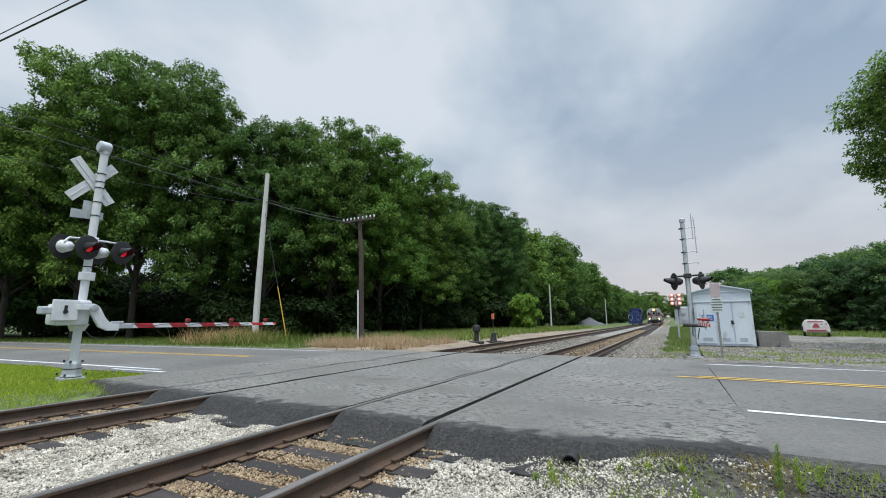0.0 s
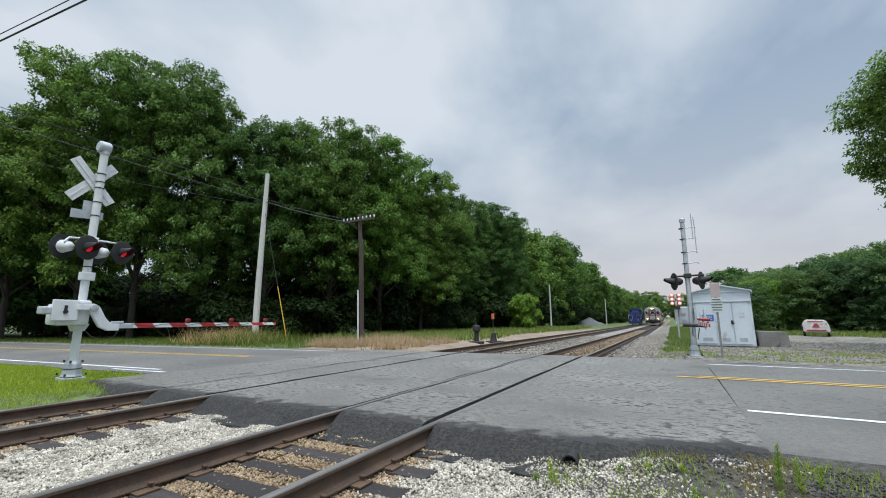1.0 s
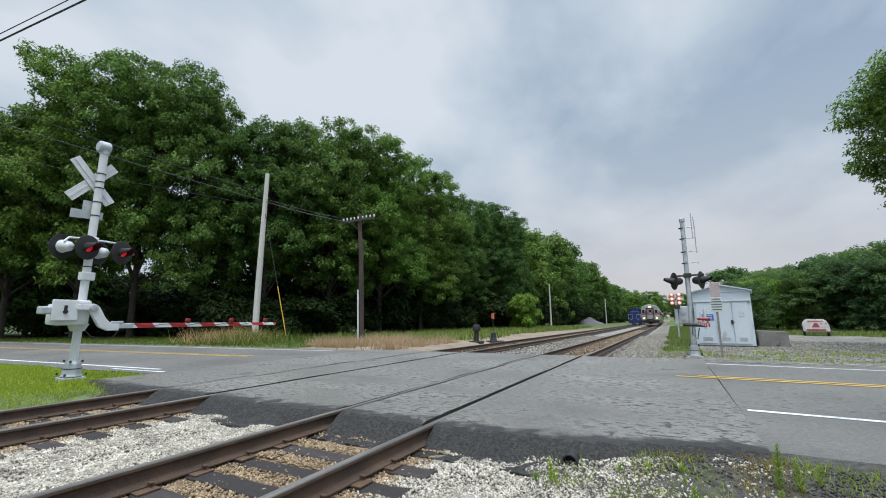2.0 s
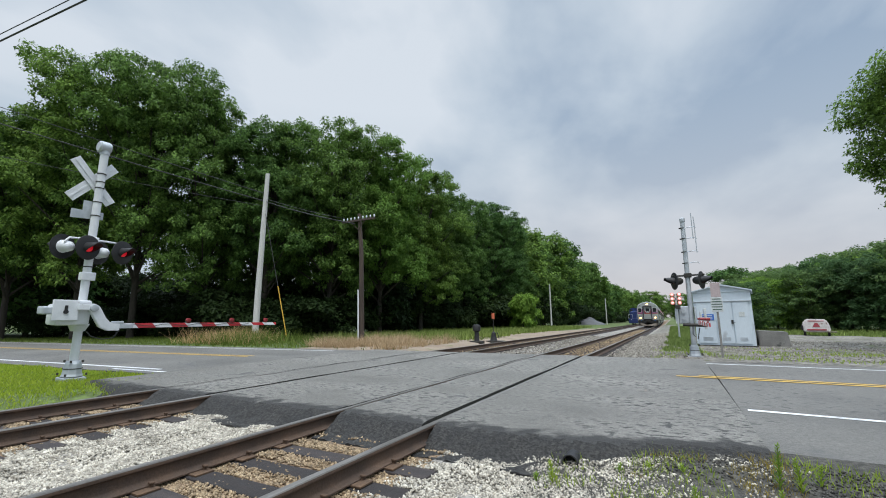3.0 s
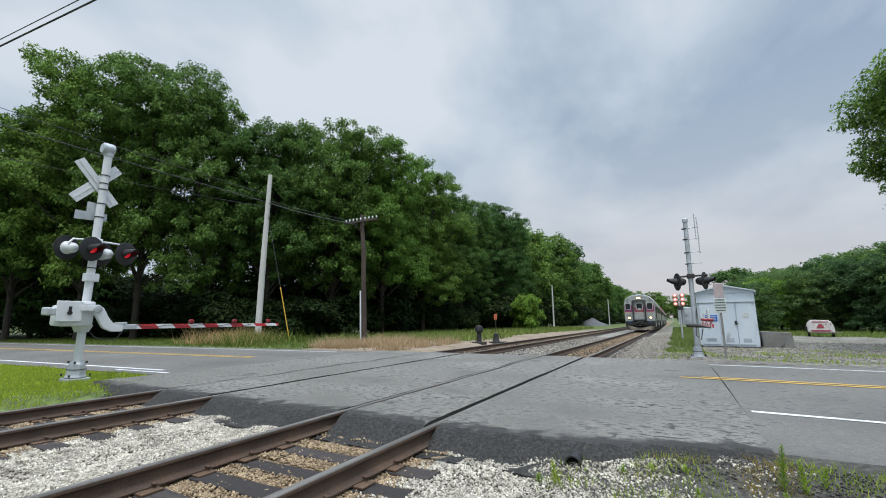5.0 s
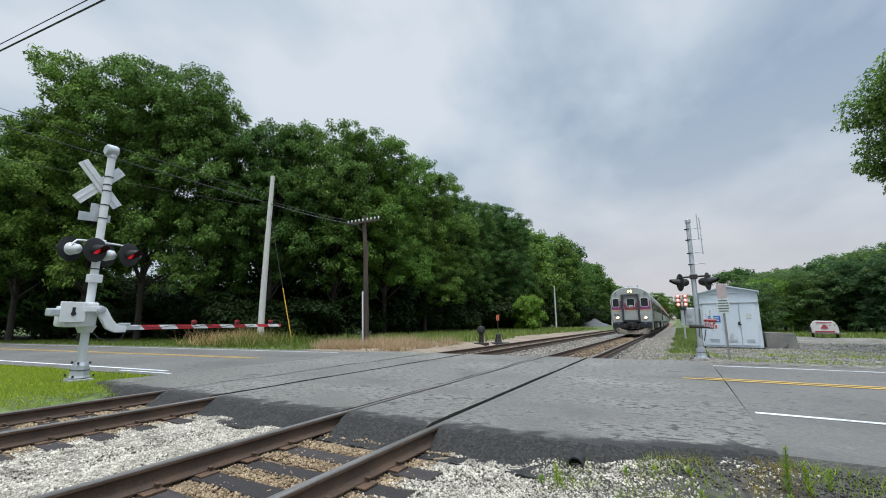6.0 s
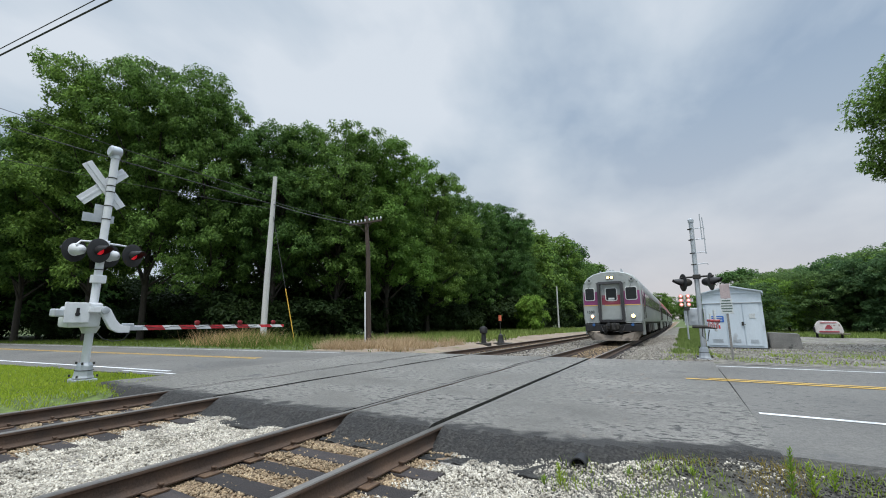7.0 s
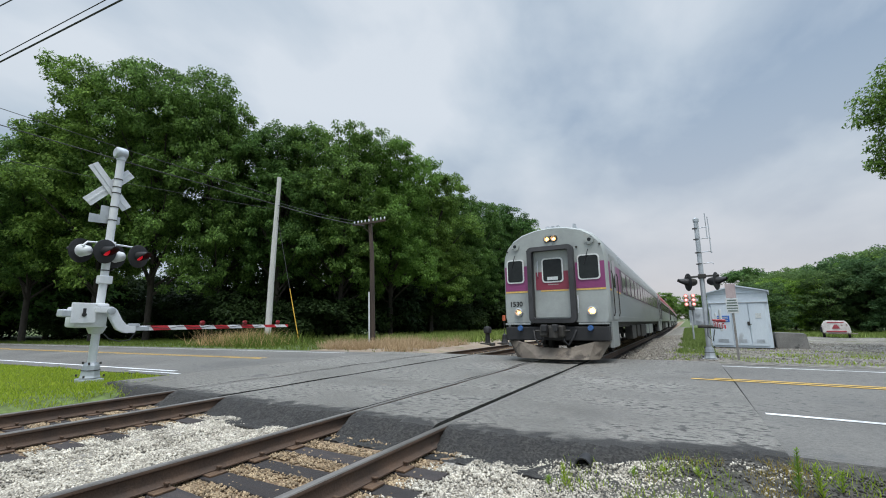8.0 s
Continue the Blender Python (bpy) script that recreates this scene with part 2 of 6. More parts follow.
GRASS_PALE = leaf_material("pale_trackside_grass", (0.11, 0.16, 0.04), (0.28, 0.35, 0.11), 0.35)
GRASS_DRY = leaf_material("dry_straw_grass", (0.32, 0.22, 0.125), (0.62, 0.46, 0.31), 0.4)
GRASS_YELLOW = leaf_material("yellowed_low_weeds", (0.16, 0.13, 0.03), (0.36, 0.3, 0.07), 0.3)


# ---- the lie of the line: beyond the road it falls gently and bears a little west ----
def dip(y):
    return 0.0047 * max(0.0, min(y, 160.0) - 14.0)


def bend(y):
    v = max(0.0, y - 14.0)
    return -5e-5 * v * v if v < 116 else -5e-5 * 116 * (2 * v - 116)


# ---- mesh helpers ----
def thing(name, at=(0, 0, 0), rz=0.0, label="", category="", group="", tilt=0.0):
    ob = new(name)
    ob.empty_display_size = 0.2
    ob.matrix_basis = pose(at[0], at[1], at[2] - dip(at[1]), 0, tilt, rz)
    return tagged(ob, label, category, group)


def part(name, bm, mats, parent=None, label="", smooth=False, m=None):
    me = bpy.data.meshes.new(name)
    bm.to_mesh(me)
    bm.free()
    for k in (mats if isinstance(mats, (list, tuple)) else [mats]):
        me.materials.append(k)
    if smooth:
        me.polygons.foreach_set("use_smooth", [True] * len(me.polygons))
        me.set_sharp_from_angle(angle=radians(40))
    ob = new(name, me)
    if parent:
        ob.parent = parent
    if m is not None:
        ob.matrix_basis = m
    return tagged(ob, label)


def box(bm, a, b, bevel=0.0, mi=0, m=None):
    vs = [bm.verts.new((x, y, z)) for x in (a[0], b[0]) for y in (a[1], b[1]) for z in (a[2], b[2])]
    fs = [bm.faces.new([vs[i] for i in f]) for f in ((0, 1, 3, 2), (4, 6, 7, 5), (0, 4, 5, 1), (2, 3, 7, 6), (0, 2, 6, 4), (1, 5, 7, 3))]
    for f in fs:
        f.material_index = mi
    if bevel:
        es = list({e for f in fs for e in f.edges})
        r = bmesh.ops.bevel(bm, geom=es, offset=bevel, segments=2, profile=0.5, affect='EDGES', clamp_overlap=True)
        vs = list({v for f in r['faces'] for v in f.verts} | {v for v in vs if v.is_valid})
        for f in r['faces']:
            f.material_index = mi
    if m is not None:
        bmesh.ops.transform(bm, matrix=m, verts=[v for v in vs if v.is_valid])
    return bm


def tube(bm, pts, radii, seg=12, caps=True, mi=0):
    """A round bar through pts with a radius for each."""
    pts = [Vector(p) for p in pts]
    if isinstance(radii, (int, float)):
        radii = [radii] * len(pts)
    rings = []
    side = None
    for i, p in enumerate(pts):
        d = (pts[min(i + 1, len(pts) - 1)] - pts[max(i - 1, 0)]).normalized()
        if side is None:
            side = d.orthogonal().normalized()
        side = (side - d * side.dot(d)).normalized()
        other = d.cross(side)
        rings.append([bm.verts.new(p + (side * math.cos(a) + other * math.sin(a)) * radii[i]) for a in (2 * math.pi * k / seg for k in range(seg))])
    for r0, r1 in zip(rings, rings[1:]):
        for k in range(seg):
            bm.faces.new((r0[k], r0[(k + 1) % seg], r1[(k + 1) % seg], r1[k])).material_index = mi
    if caps:
        bm.faces.new(rings[0][::-1]).material_index = mi
        bm.faces.new(rings[-1]).material_index = mi
    return bm


def prism(bm, outline, lo, hi, axis='y', mi=0):
    """An outline of (a, b) pairs drawn out along an axis."""
    def at(p, w):
        return (p[0], w, p[1]) if axis == 'y' else (w, p[0], p[1]) if axis == 'x' else (p[0], p[1], w)
    r0, r1 = [bm.verts.new(at(p, lo)) for p in outline], [bm.verts.new(at(p, hi)) for p in outline]
    n = len(outline)
    for k in range(n):
        bm.faces.new((r0[k], r0[(k + 1) % n], r1[(k + 1) % n], r1[k])).material_index = mi
    bm.faces.new(r0[::-1]).material_index = mi
    bm.faces.new(r1).material_index = mi
    bmesh.ops.recalc_face_normals(bm, faces=bm.faces[:])
    return bm


def loft(bm, sections):
    """Skin through (y, outline) sections, closed at both ends."""
    rings = [[bm.verts.new((x, y, z)) for x, z in o] for y, o in sections]
    n = len(rings[0])
    for a, b in zip(rings, rings[1:]):
        for k in range(n):
            bm.faces.new((a[k], a[(k + 1) % n], b[(k + 1) % n], b[k]))
    bm.faces.new(rings[0][::-1])
    bm.faces.new(rings[-1])
    bmesh.ops.recalc_face_normals(bm, faces=bm.faces[:])
    return bm


def from_arrays(name, verts, faces, mats, parent=None, label="", indices=None):
    """A mesh from numpy arrays of verts (n, 3) and of faces with equal corners."""
    me = bpy.data.meshes.new(name)
    k = faces.shape[1]
    me.vertices.add(len(verts))
    me.vertices.foreach_set("co", np.ascontiguousarray(verts, dtype=np.float32).ravel())
    me.loops.add(faces.size)
    me.loops.foreach_set("vertex_index", np.ascontiguousarray(faces, dtype=np.int32).ravel())
    me.polygons.add(len(faces))
    me.polygons.foreach_set("loop_start", np.arange(0, faces.size, k, dtype=np.int32))
    for q in (mats if isinstance(mats, (list, tuple)) else [mats]):
        me.materials.append(q)
    if indices is not None:
        me.polygons.foreach_set("material_index", np.ascontiguousarray(indices, dtype=np.int32))
    me.update(calc_edges=True)
    ob = new(name, me)
    if parent:
        ob.parent = parent
    return tagged(ob, label)


# ---- the ground, road and tracks ----
GAUGE = 0.7525
TRACKS = (0.0, -4.287)
RAILS = (-4.287 - GAUGE, -4.287 + GAUGE, -GAUGE, GAUGE)
CROSS = (-7.6, 4.0, 4.42, 14.2)


def road_shift(x):
    return -0.08 * (math.sqrt((x + 2) ** 2 + 16) - 4)


def step(a, b, v):
    t = min(1.0, max(0.0, (v - a) / (b - a)))
    return t * t * (3 - 2 * t)


def ground_height(x, y):
    south = 1 - step(4.0, 4.9, y - road_shift(x))
    z = -0.07 - 0.13 * south * step(-7.2, -5.6, x)
    north = step(14, 16, y - road_shift(x))
    z -= 0.2 * max(step(-6.9, -5.9, x) * (1 - step(1.0, 2.6, x)), 0) * max(north, south)
    r = math.hypot(x, y)
    return z - dip(y) + 0.03 * (noise.noise((x * 0.35, y * 0.35, 0)) + 0.4 * noise.noise((x * 1.7, y * 1.7, 3))) - 0.5 * step(150, 900, r)


def axis_steps(fine_lo, fine_hi, fine, far):
    v = list(np.arange(fine_lo, fine_hi + 1e-6, fine))
    s = fine
    while v[-1] < far:
        s *= 1.25
        v.append(v[-1] + s)
    s = fine
    while v[0] > -far:
        s *= 1.25
        v.insert(0, v[0] - s)
    return v


def build_ground():
    xs, ys = axis_steps(-20, 20, 0.4, 2500), axis_steps(-6, 40, 0.4, 2500)
    verts = np.array([(x, y, ground_height(x, y)) for y in ys for x in xs])
    n = len(xs)
    faces = np.array([(j * n + i, j * n + i + 1, (j + 1) * n + i + 1, (j + 1) * n + i) for j in range(len(ys) - 1) for i in range(n - 1)])
    tagged(from_arrays("ground", verts, faces, GRASS_GROUND), "rough grassy earth beside the railway and road", "ground", kind="structure")


def patch(name, xs, ys, z, mat, label, category="ground", keep=None, rough=0.0, skirt=0.0, second=None):
    """A sheet over a grid; z(x, y) its height; keep(x, y) its ragged outline."""
    bm = bmesh.new()
    vs = {}
    for j, y in enumerate(ys):
        for i, x in enumerate(xs):
            vs[i, j] = bm.verts.new((x, y, z(x, y) + rough * noise.noise((x * 5, y * 5, 1))))
    for j in range(len(ys) - 1):
        for i in range(len(xs) - 1):
            cx, cy = (xs[i] + xs[i + 1]) / 2, (ys[j] + ys[j + 1]) / 2
            if keep is None or keep(cx, cy):
                f = bm.faces.new((vs[i, j], vs[i + 1, j], vs[i + 1, j + 1], vs[i, j + 1]))
                if second and second(cx, cy):
                    f.material_index = 1
    bmesh.ops.delete(bm, geom=[v for v in bm.verts if not v.link_faces], context='VERTS')
    if skirt:
        edges = [e for e in bm.edges if len(e.link_faces) == 1]
        r = bmesh.ops.extrude_edge_only(bm, edges=edges)
        for v in (g for g in r['geom'] if isinstance(g, bmesh.types.BMVert)):
            v.co.z -= skirt
        bm.normal_update()
        for f in bm.faces:
            if second and abs(f.normal.z) < 0.5:
                f.material_index = 1
    ob = part(name, bm, mat, smooth=True)
    return tagged(ob, label, category, kind="structure")


def road_top(x, y):
    off = abs(y - 10.25 - road_shift(x))
    return 0.0 - 0.012 * off + 0.01 - 0.02 * step(4.0, 5.5, off)


def build_road():
    def span(xs, name, lo, hi):
        bm = bmesh.new()
        offs = np.linspace(lo, hi, 16)
        rows = [[bm.verts.new((x, 10.25 + road_shift(x) + o, road_top(x, 10.25 + road_shift(x) + o))) for o in offs] for x in xs]
        for a, b in zip(rows, rows[1:]):
            for k in range(len(offs) - 1):
                bm.faces.new((a[k], b[k], b[k + 1], a[k + 1]))
        r = bmesh.ops.extrude_edge_only(bm, edges=[e for e in bm.edges if len(e.link_faces) == 1])
        for v in (g for g in r['geom'] if isinstance(g, bmesh.types.BMVert)):
            v.co.z -= 0.3
        bmesh.ops.recalc_face_normals(bm, faces=bm.faces[:])
        tagged(part(name, bm, ASPHALT, smooth=True), "grey worn asphalt two-lane road", "road", kind="structure")
    span([4.0 + 0.02 + v for v in (0, 1, 2, 3, 4, 6, 8, 10, 14, 18, 24, 32, 44, 60, 90, 140, 200)], "road_east", -5.35, 4.3)
    span([-7.62 - v for v in (0, 1, 2, 3, 4, 6, 8, 10, 14, 18, 24, 32, 44, 60, 90, 140, 200)][::-1], "road_west", -4.1, 4.3)

    def line(name, x0, x1, off, width, mat, label, n=24):
        bm = bmesh.new()
        prev = None
        for i in range(n + 1):
            x = x0 + (x1 - x0) * (i / n) ** 1.6
            row = [bm.verts.new((x, 10.25 + road_shift(x) + off + s * width / 2, road_top(x, 10.25 + road_shift(x) + off + s * width / 2) + 0.006)) for s in (-1, 1)]
            if prev:
                bm.faces.new((prev[0], row[0], row[1], prev[1]) if x1 > x0 else (row[0], prev[0], prev[1], row[1]))
            prev = row
        tagged(part(name, bm, mat), label, "road marking", kind="structure")
    line("marking_east_near", 4.1, 120, -3.0, 0.1, WHITE_LINE, "white edge line on the asphalt road")
    line("marking_east_far", 3.6, 120, 3.35, 0.12, WHITE_LINE, "white edge line on the asphalt road")
    line("marking_east_centre", 3.3, 120, 0.0, 0.1, YELLOW_LINE, "double yellow centre line on the asphalt road")
    line("marking_east_centre_second", 3.7, 120, 0.24, 0.1, YELLOW_LINE, "double yellow centre line on the asphalt road")
    line("marking_west_near", -8.7, -150, -3.45, 0.13, WHITE_LINE, "white edge line on the asphalt road")
    line("marking_west_short", -8.0, -10.2, -3.78, 0.1, WHITE_LINE, "short worn white line on the asphalt road", 4)
    line("marking_west_far", -9.0, -150, 3.4, 0.13, WHITE_LINE, "white edge line on the asphalt road")
    line("marking_west_centre", -9.6, -150, -0.1, 0.1, YELLOW_LINE, "double yellow centre line on the asphalt road")
    line("marking_west_centre_second", -9.6, -150, 0.14, 0.1, YELLOW_LINE, "double yellow centre line on the asphalt road")


def cross_edge(x):
    """Where the asphalt breaks off towards the ballast."""
    return 4.5 + 0.1 * noise.noise((x * 1.3, 0, 7)) + 0.05 * noise.noise((x * 5, 0, 3)) + 0.42 * step(2.2, 3.8, x)


def cross_top(x, y):
    e = cross_edge(x)
    edge = 1 - step(e - 0.42, e + 0.06, y)
    lumps = 0.03 * noise.noise((x * 9, y * 9, 1)) + 0.02 * noise.noise((x * 21, y * 21, 4))
    return 0.004 + 0.012 * noise.noise((x * 0.8, y * 0.8, 2)) + 0.004 * noise.noise((x * 4, y * 4, 5)) - 0.21 * edge + lumps * min(1, 2.2 * edge)


def build_crossing():
    """Asphalt between and beside the rails, with open flangeways on the gauge sides."""
    h, g = 0.038, 0.08
    o, i, l, r = RAILS
    for lo, hi in ((CROSS[0], o - h), (o + h + g, i - h - g), (i + h, l - h), (l + h + g, r - h - g), (r + h, CROSS[1])):
        n = max(3, int((hi - lo) / 0.07))
        south = 3.95
        ys = [south + 0.055 * k for k in range(24)]
        m = int((CROSS[3] - ys[-1]) / 0.2)
        ys += [ys[-1] + (CROSS[3] - ys[-1]) * (k + 1) / m for k in range(m)]
        patch("crossing_surface", [lo + (hi - lo) * k / n for k in range(n + 1)], ys, cross_top, [CROSS_ASPHALT, TAR], "dark patched asphalt of the level crossing", "road",
              skirt=0.3, second=lambda x, y: y < cross_edge(x) - 0.02)


def rail_outline(x):
    half = [(0.07, -0.178), (0.07, -0.166), (0.02, -0.148), (0.0085, -0.13), (0.0085, -0.05), (0.034, -0.036), (0.036, -0.01), (0.03, 0.0)]
    pts = [(x + a, b) for a, b in half]
    return pts + [(x - a, b) for a, b in half[::-1]]


def build_tracks():
    tracks = []
    for cx, label in zip(TRACKS, ("main railway track with polished rails and dark ties", "siding railway track with brown rails and dark ties")):
        t = thing("railway_track", label=label, category="railway track", group="railway tracks")
        tracks.append(t)
        for s in (-1, 1):
            bm = bmesh.new()
            loft(bm, [(y, [(x + bend(y), z - dip(y)) for x, z in rail_outline(cx + s * GAUGE)]) for y in (-40, 14, 20, 27, 35, 45, 57, 70, 85, 105, 130, 160, 200, 420)])
            for f in bm.faces:
                if abs(f.normal.y) < 0.5 and f.normal.z > 0.5 and dip(f.calc_center_median().y) + f.calc_center_median().z > -0.02:
                    f.material_index = 1
            part("rail", bm, [RAIL_SIDE, RAIL_TOP], t, "long steel rail with a worn bright head", smooth=True)
    return tracks


build_ground()
build_road()
build_crossing()
track_things = build_tracks()
north_ys = [14.1 + v for v in (0, 0.5, 1, 1.5, 2, 3, 4, 5, 6, 8, 10, 13, 16, 20, 25, 30, 36, 44, 54, 66, 80, 100, 125, 155, 190, 240, 300, 400)]
bed = lambda x, y: -0.215 - dip(y) - 0.06 * step(0.9, 1.8, min(abs(x - c) for c in TRACKS) - 0.6) - 0.1 * step(2.2, 3.2, abs(x + 2.14) - 2.0)
def ragged(x0, x1, y0, y1, w=0.5):
    return lambda x, y: x0 + w * noise.noise((0, y * 0.8, 1)) < x < x1 + w * noise.noise((3, y * 0.8, 2)) and y0 + w * noise.noise((x * 0.8, 0, 3)) < y < y1 + w * noise.noise((x * 0.8, 5, 4))


over_ground = lambda x, y: ground_height(x, y) + 0.015
yard_ground = lambda x, y: ground_height(x, y) + 0.04
patch("gravel_shoulder", list(np.arange(1.6, 14.1, 0.3)), list(np.arange(-6, 5.2, 0.3)), over_ground, SHOULDER_GROUND, "dark gritty gravel shoulder beside the road")
patch("gravel_yard", list(np.arange(1.6, 30.1, 0.4)), list(np.arange(14.0, 46, 0.4)) + [50, 60, 75, 100], yard_ground, GRAVEL_GROUND, "grey gravel yard beyond the road", keep=lambda x, y: y > 14.2 + road_shift(x) and (x < 3.4 + 0.3 * noise.noise((0, y * 0.5, 1)) or y < 38 - 0.75 * (x - 12) + noise.noise((x * 0.4, 0, 1))))
patch("gravel_siding", list(np.arange(-13, -5.9, 0.35)), list(np.arange(14.3, 70, 0.5)), over_ground, DIRT_GROUND, "tan dirt and gravel beside the siding", keep=lambda x, y: x > -12.5 + (y - 15) * 0.12 + 1.5 * noise.noise((x * 0.4, y * 0.3, 1)))
stained = lambda x, y: min(abs(x - c) for c in TRACKS) < 1.05 + 0.12 * noise.noise((x * 3, y * 3, 6))
patch("ballast_south", list(np.arange(-7.2, 2.61, 0.14)), list(np.arange(-10, 4.5, 0.14)) + [4.6], bed, [BALLAST, BALLAST_BROWN], "pale crushed stone ballast under the tracks", "ballast", rough=0.02, second=stained)
patch("ballast_north", list(np.arange(-7.6, 3.01, 0.35)), north_ys, bed, [BALLAST, BALLAST_BROWN], "pale crushed stone ballast under the tracks", "ballast", rough=0.02, second=stained)


# ---- trees ----
def leaf_cloud(rng, centres, normals, per, spread, size, droop=0.25):
    """Small pointed leaf sprays round each clump centre; returns verts and quads."""
    n = len(centres) * per
    c = np.repeat(centres, per, axis=0)
    nn = np.repeat(normals, per, axis=0)
    off = rng.normal(size=(n, 3))
    off /= np.linalg.norm(off, axis=1, keepdims=True) + 1e-9
    off *= (rng.random((n, 1)) ** 0.45) * spread
    off[:, 2] *= 0.62
    p = c + off
    up = nn * 0.7 + rng.normal(size=(n, 3)) * 0.55 + np.array([0, 0, 0.6])
    up /= np.linalg.norm(up, axis=1, keepdims=True)
    d = rng.normal(size=(n, 3)) + off / spread
    d -= up * (d * up).sum(1, keepdims=True)
    d /= np.linalg.norm(d, axis=1, keepdims=True) + 1e-9
    d[:, 2] -= droop
    w = np.cross(up, d)
    s = size * (0.6 + 0.8 * rng.random((n, 1)))
    v = np.stack([p - d * s * 0.45 + w * s * 0.3, p + d * s * 0.65 - up * s * 0.12, p - d * s * 0.4 - w * s * 0.34], axis=1).reshape(-1, 3)
    return v, np.arange(n * 3).reshape(-1, 3)


def build_tree(name, seed, height, radius, base, lobes, clumps, per, size, leaf, label, trunk_r=0.25, spread=0.9, low=0.12, parent_at=(0, 0, 0), trunks=1, wood=True):
    """A broadleaf tree: tapered trunk, limbs to each lobe, a crown of leaf sprays on uneven lobes."""
    rng = np.random.default_rng(seed)
    t = thing(name, parent_at, label=label, category="tree")
    bm = bmesh.new()
    cs = []
    for k in range(lobes):
        f = (k + rng.random()) / lobes
        z = height * (low + (0.93 - low) * f ** 0.9)
        prof = math.sin(math.pi * min(1, max(0.05, 0.16 + 0.72 * (z / height - low) / (1 - low)))) ** 0.6
        a = k * 2.399 + rng.random() * 0.9
        rr = radius * prof * (0.35 + 0.5 * rng.random())
        lr = radius * (0.22 + 0.24 * rng.random()) * (0.75 + 0.35 * prof)
        cs.append((np.array([math.cos(a) * rr, math.sin(a) * rr, min(z, height - lr * 0.75)]), lr))
    cen, nor = [], []
    for c, lr in cs:
        m = max(3, int(clumps * lr ** 2 / sum(q[1] ** 2 for q in cs)))
        d = rng.normal(size=(m, 3))
        d /= np.linalg.norm(d, axis=1, keepdims=True)
        d[:, 2] = np.where(d[:, 2] < -0.35, -d[:, 2], d[:, 2])
        r = lr * (0.68 + 0.42 * rng.random((m, 1)))
        cen.append(c + d * r * np.array([1, 1, 0.8]))
        nor.append(d)
    v, f = leaf_cloud(rng, np.concatenate(cen), np.concatenate(nor), per, spread, size)
    v[:, 2] = np.maximum(v[:, 2], 0.05)
    from_arrays("crown", v, f, leaf, t)
    if wood:
        for s in range(trunks):
            lean = rng.normal(size=2) * 0.05 * height * (1 if trunks > 1 else 0.5)
            bx, by = (rng.normal(size=2) * 1.2 * (trunks > 1))
            tube(bm, [(bx, by, -0.4), (bx, by, 0.3), (bx + lean[0] * 0.4, by + lean[1] * 0.4, height * 0.35), (bx + lean[0], by + lean[1], height * 0.82)], [trunk_r * 1.35, trunk_r, trunk_r * 0.72, trunk_r * 0.18], 9)
        for c, lr in cs:
            z0 = max(height * 0.15, c[2] * 0.62)
            tube(bm, [(0, 0, z0), tuple(c * np.array([0.55, 0.55, 0]) + np.array([0, 0, (z0 + c[2]) / 2 + 0.2])), tuple(c)], [trunk_r * 0.42, trunk_r * 0.26, trunk_r * 0.08], 6)
        part("trunk", bm, BARK, t, smooth=True)
    return t


TREE_LABEL = "tall broadleaf tree in full dark green summer leaf"
near_kinds = [build_tree("broadleaf_tree", 11 + k, 20, (6.2, 5.4, 6.6, 5.8)[k], 0, 38, 1050, 80, 0.2, LEAF, TREE_LABEL, 0.28, 0.66, low=(0.2, 0.26, 0.22, 0.18)[k]) for k in range(4)]
far_kinds = [build_tree("broadleaf_tree", 31 + k, 20, 6.5, 0, 30, 420, 34, 0.5, LEAF, TREE_LABEL, 0.25, 1.25, low=0.06) for k in range(3)]

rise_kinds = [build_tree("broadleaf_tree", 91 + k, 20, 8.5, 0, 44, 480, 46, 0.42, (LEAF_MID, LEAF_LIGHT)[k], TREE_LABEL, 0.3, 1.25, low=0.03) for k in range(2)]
light_kind = build_tree("broadleaf_tree", 61, 20, 5.6, 0, 38, 1050, 80, 0.2, LEAF_LIGHT, TREE_LABEL, 0.28, 0.66, low=0.25)
shrub_kinds = [build_tree("shrub", 51 + k, 20, 17, 0, 10, 140, 56, 1.15, LEAF_SHADE, TREE_LABEL, 0.4, 4.5, low=0.05) for k in range(2)]
bright_bush = build_tree("bush", 71, 20, 14, 0, 14, 220, 46, 1.5, LEAF_LIGHT, TREE_LABEL, 0.5, 3.0, low=0.05)


def plant(kind, x, y, height, width=1.0, turn=0.0, label="", group="trees beside the railway"):
    s = height / 20
    m = pose(x, y, ground_height(x, y), 0, 0, turn) @ Matrix.Diagonal((s * width, s * width, s, 1))
    ob = copy_thing(kind, Matrix.Identity(4))
    ob.matrix_basis = m
    return tagged(ob, label or TREE_LABEL, "tree", group)


rng = random.Random(5)
rng2 = random.Random(17)
# x, y, height, width, kind: the edge of the wood from the road westward and along the siding
EDGE = ((-50, 12.4, 16, 1.0, 1), (-44.5, 13.2, 19.0, 0.9, 1), (-39.2, 16.0, 23.8, 0.85, 0), (-36.4, 18.7, 24.4, 0.8, 2), (-32.5, 22, 20.8, 0.85, 3), (-27.5, 24.5, 19.6, 0.9, 1), (-23.8, 28.6, 19.8, 0.9, 0),
        (-21.5, 33.0, 18.8, 0.95, 2), (-21.5, 40.5, 18.6, 0.95, 3), (-22.5, 48, 18.2, 0.95, 1), (-23.5, 56, 19.2, 0.95, 0), (-23, 65, 20.5, 0.95, 2), (-23.5, 74, 21, 0.95, 3))
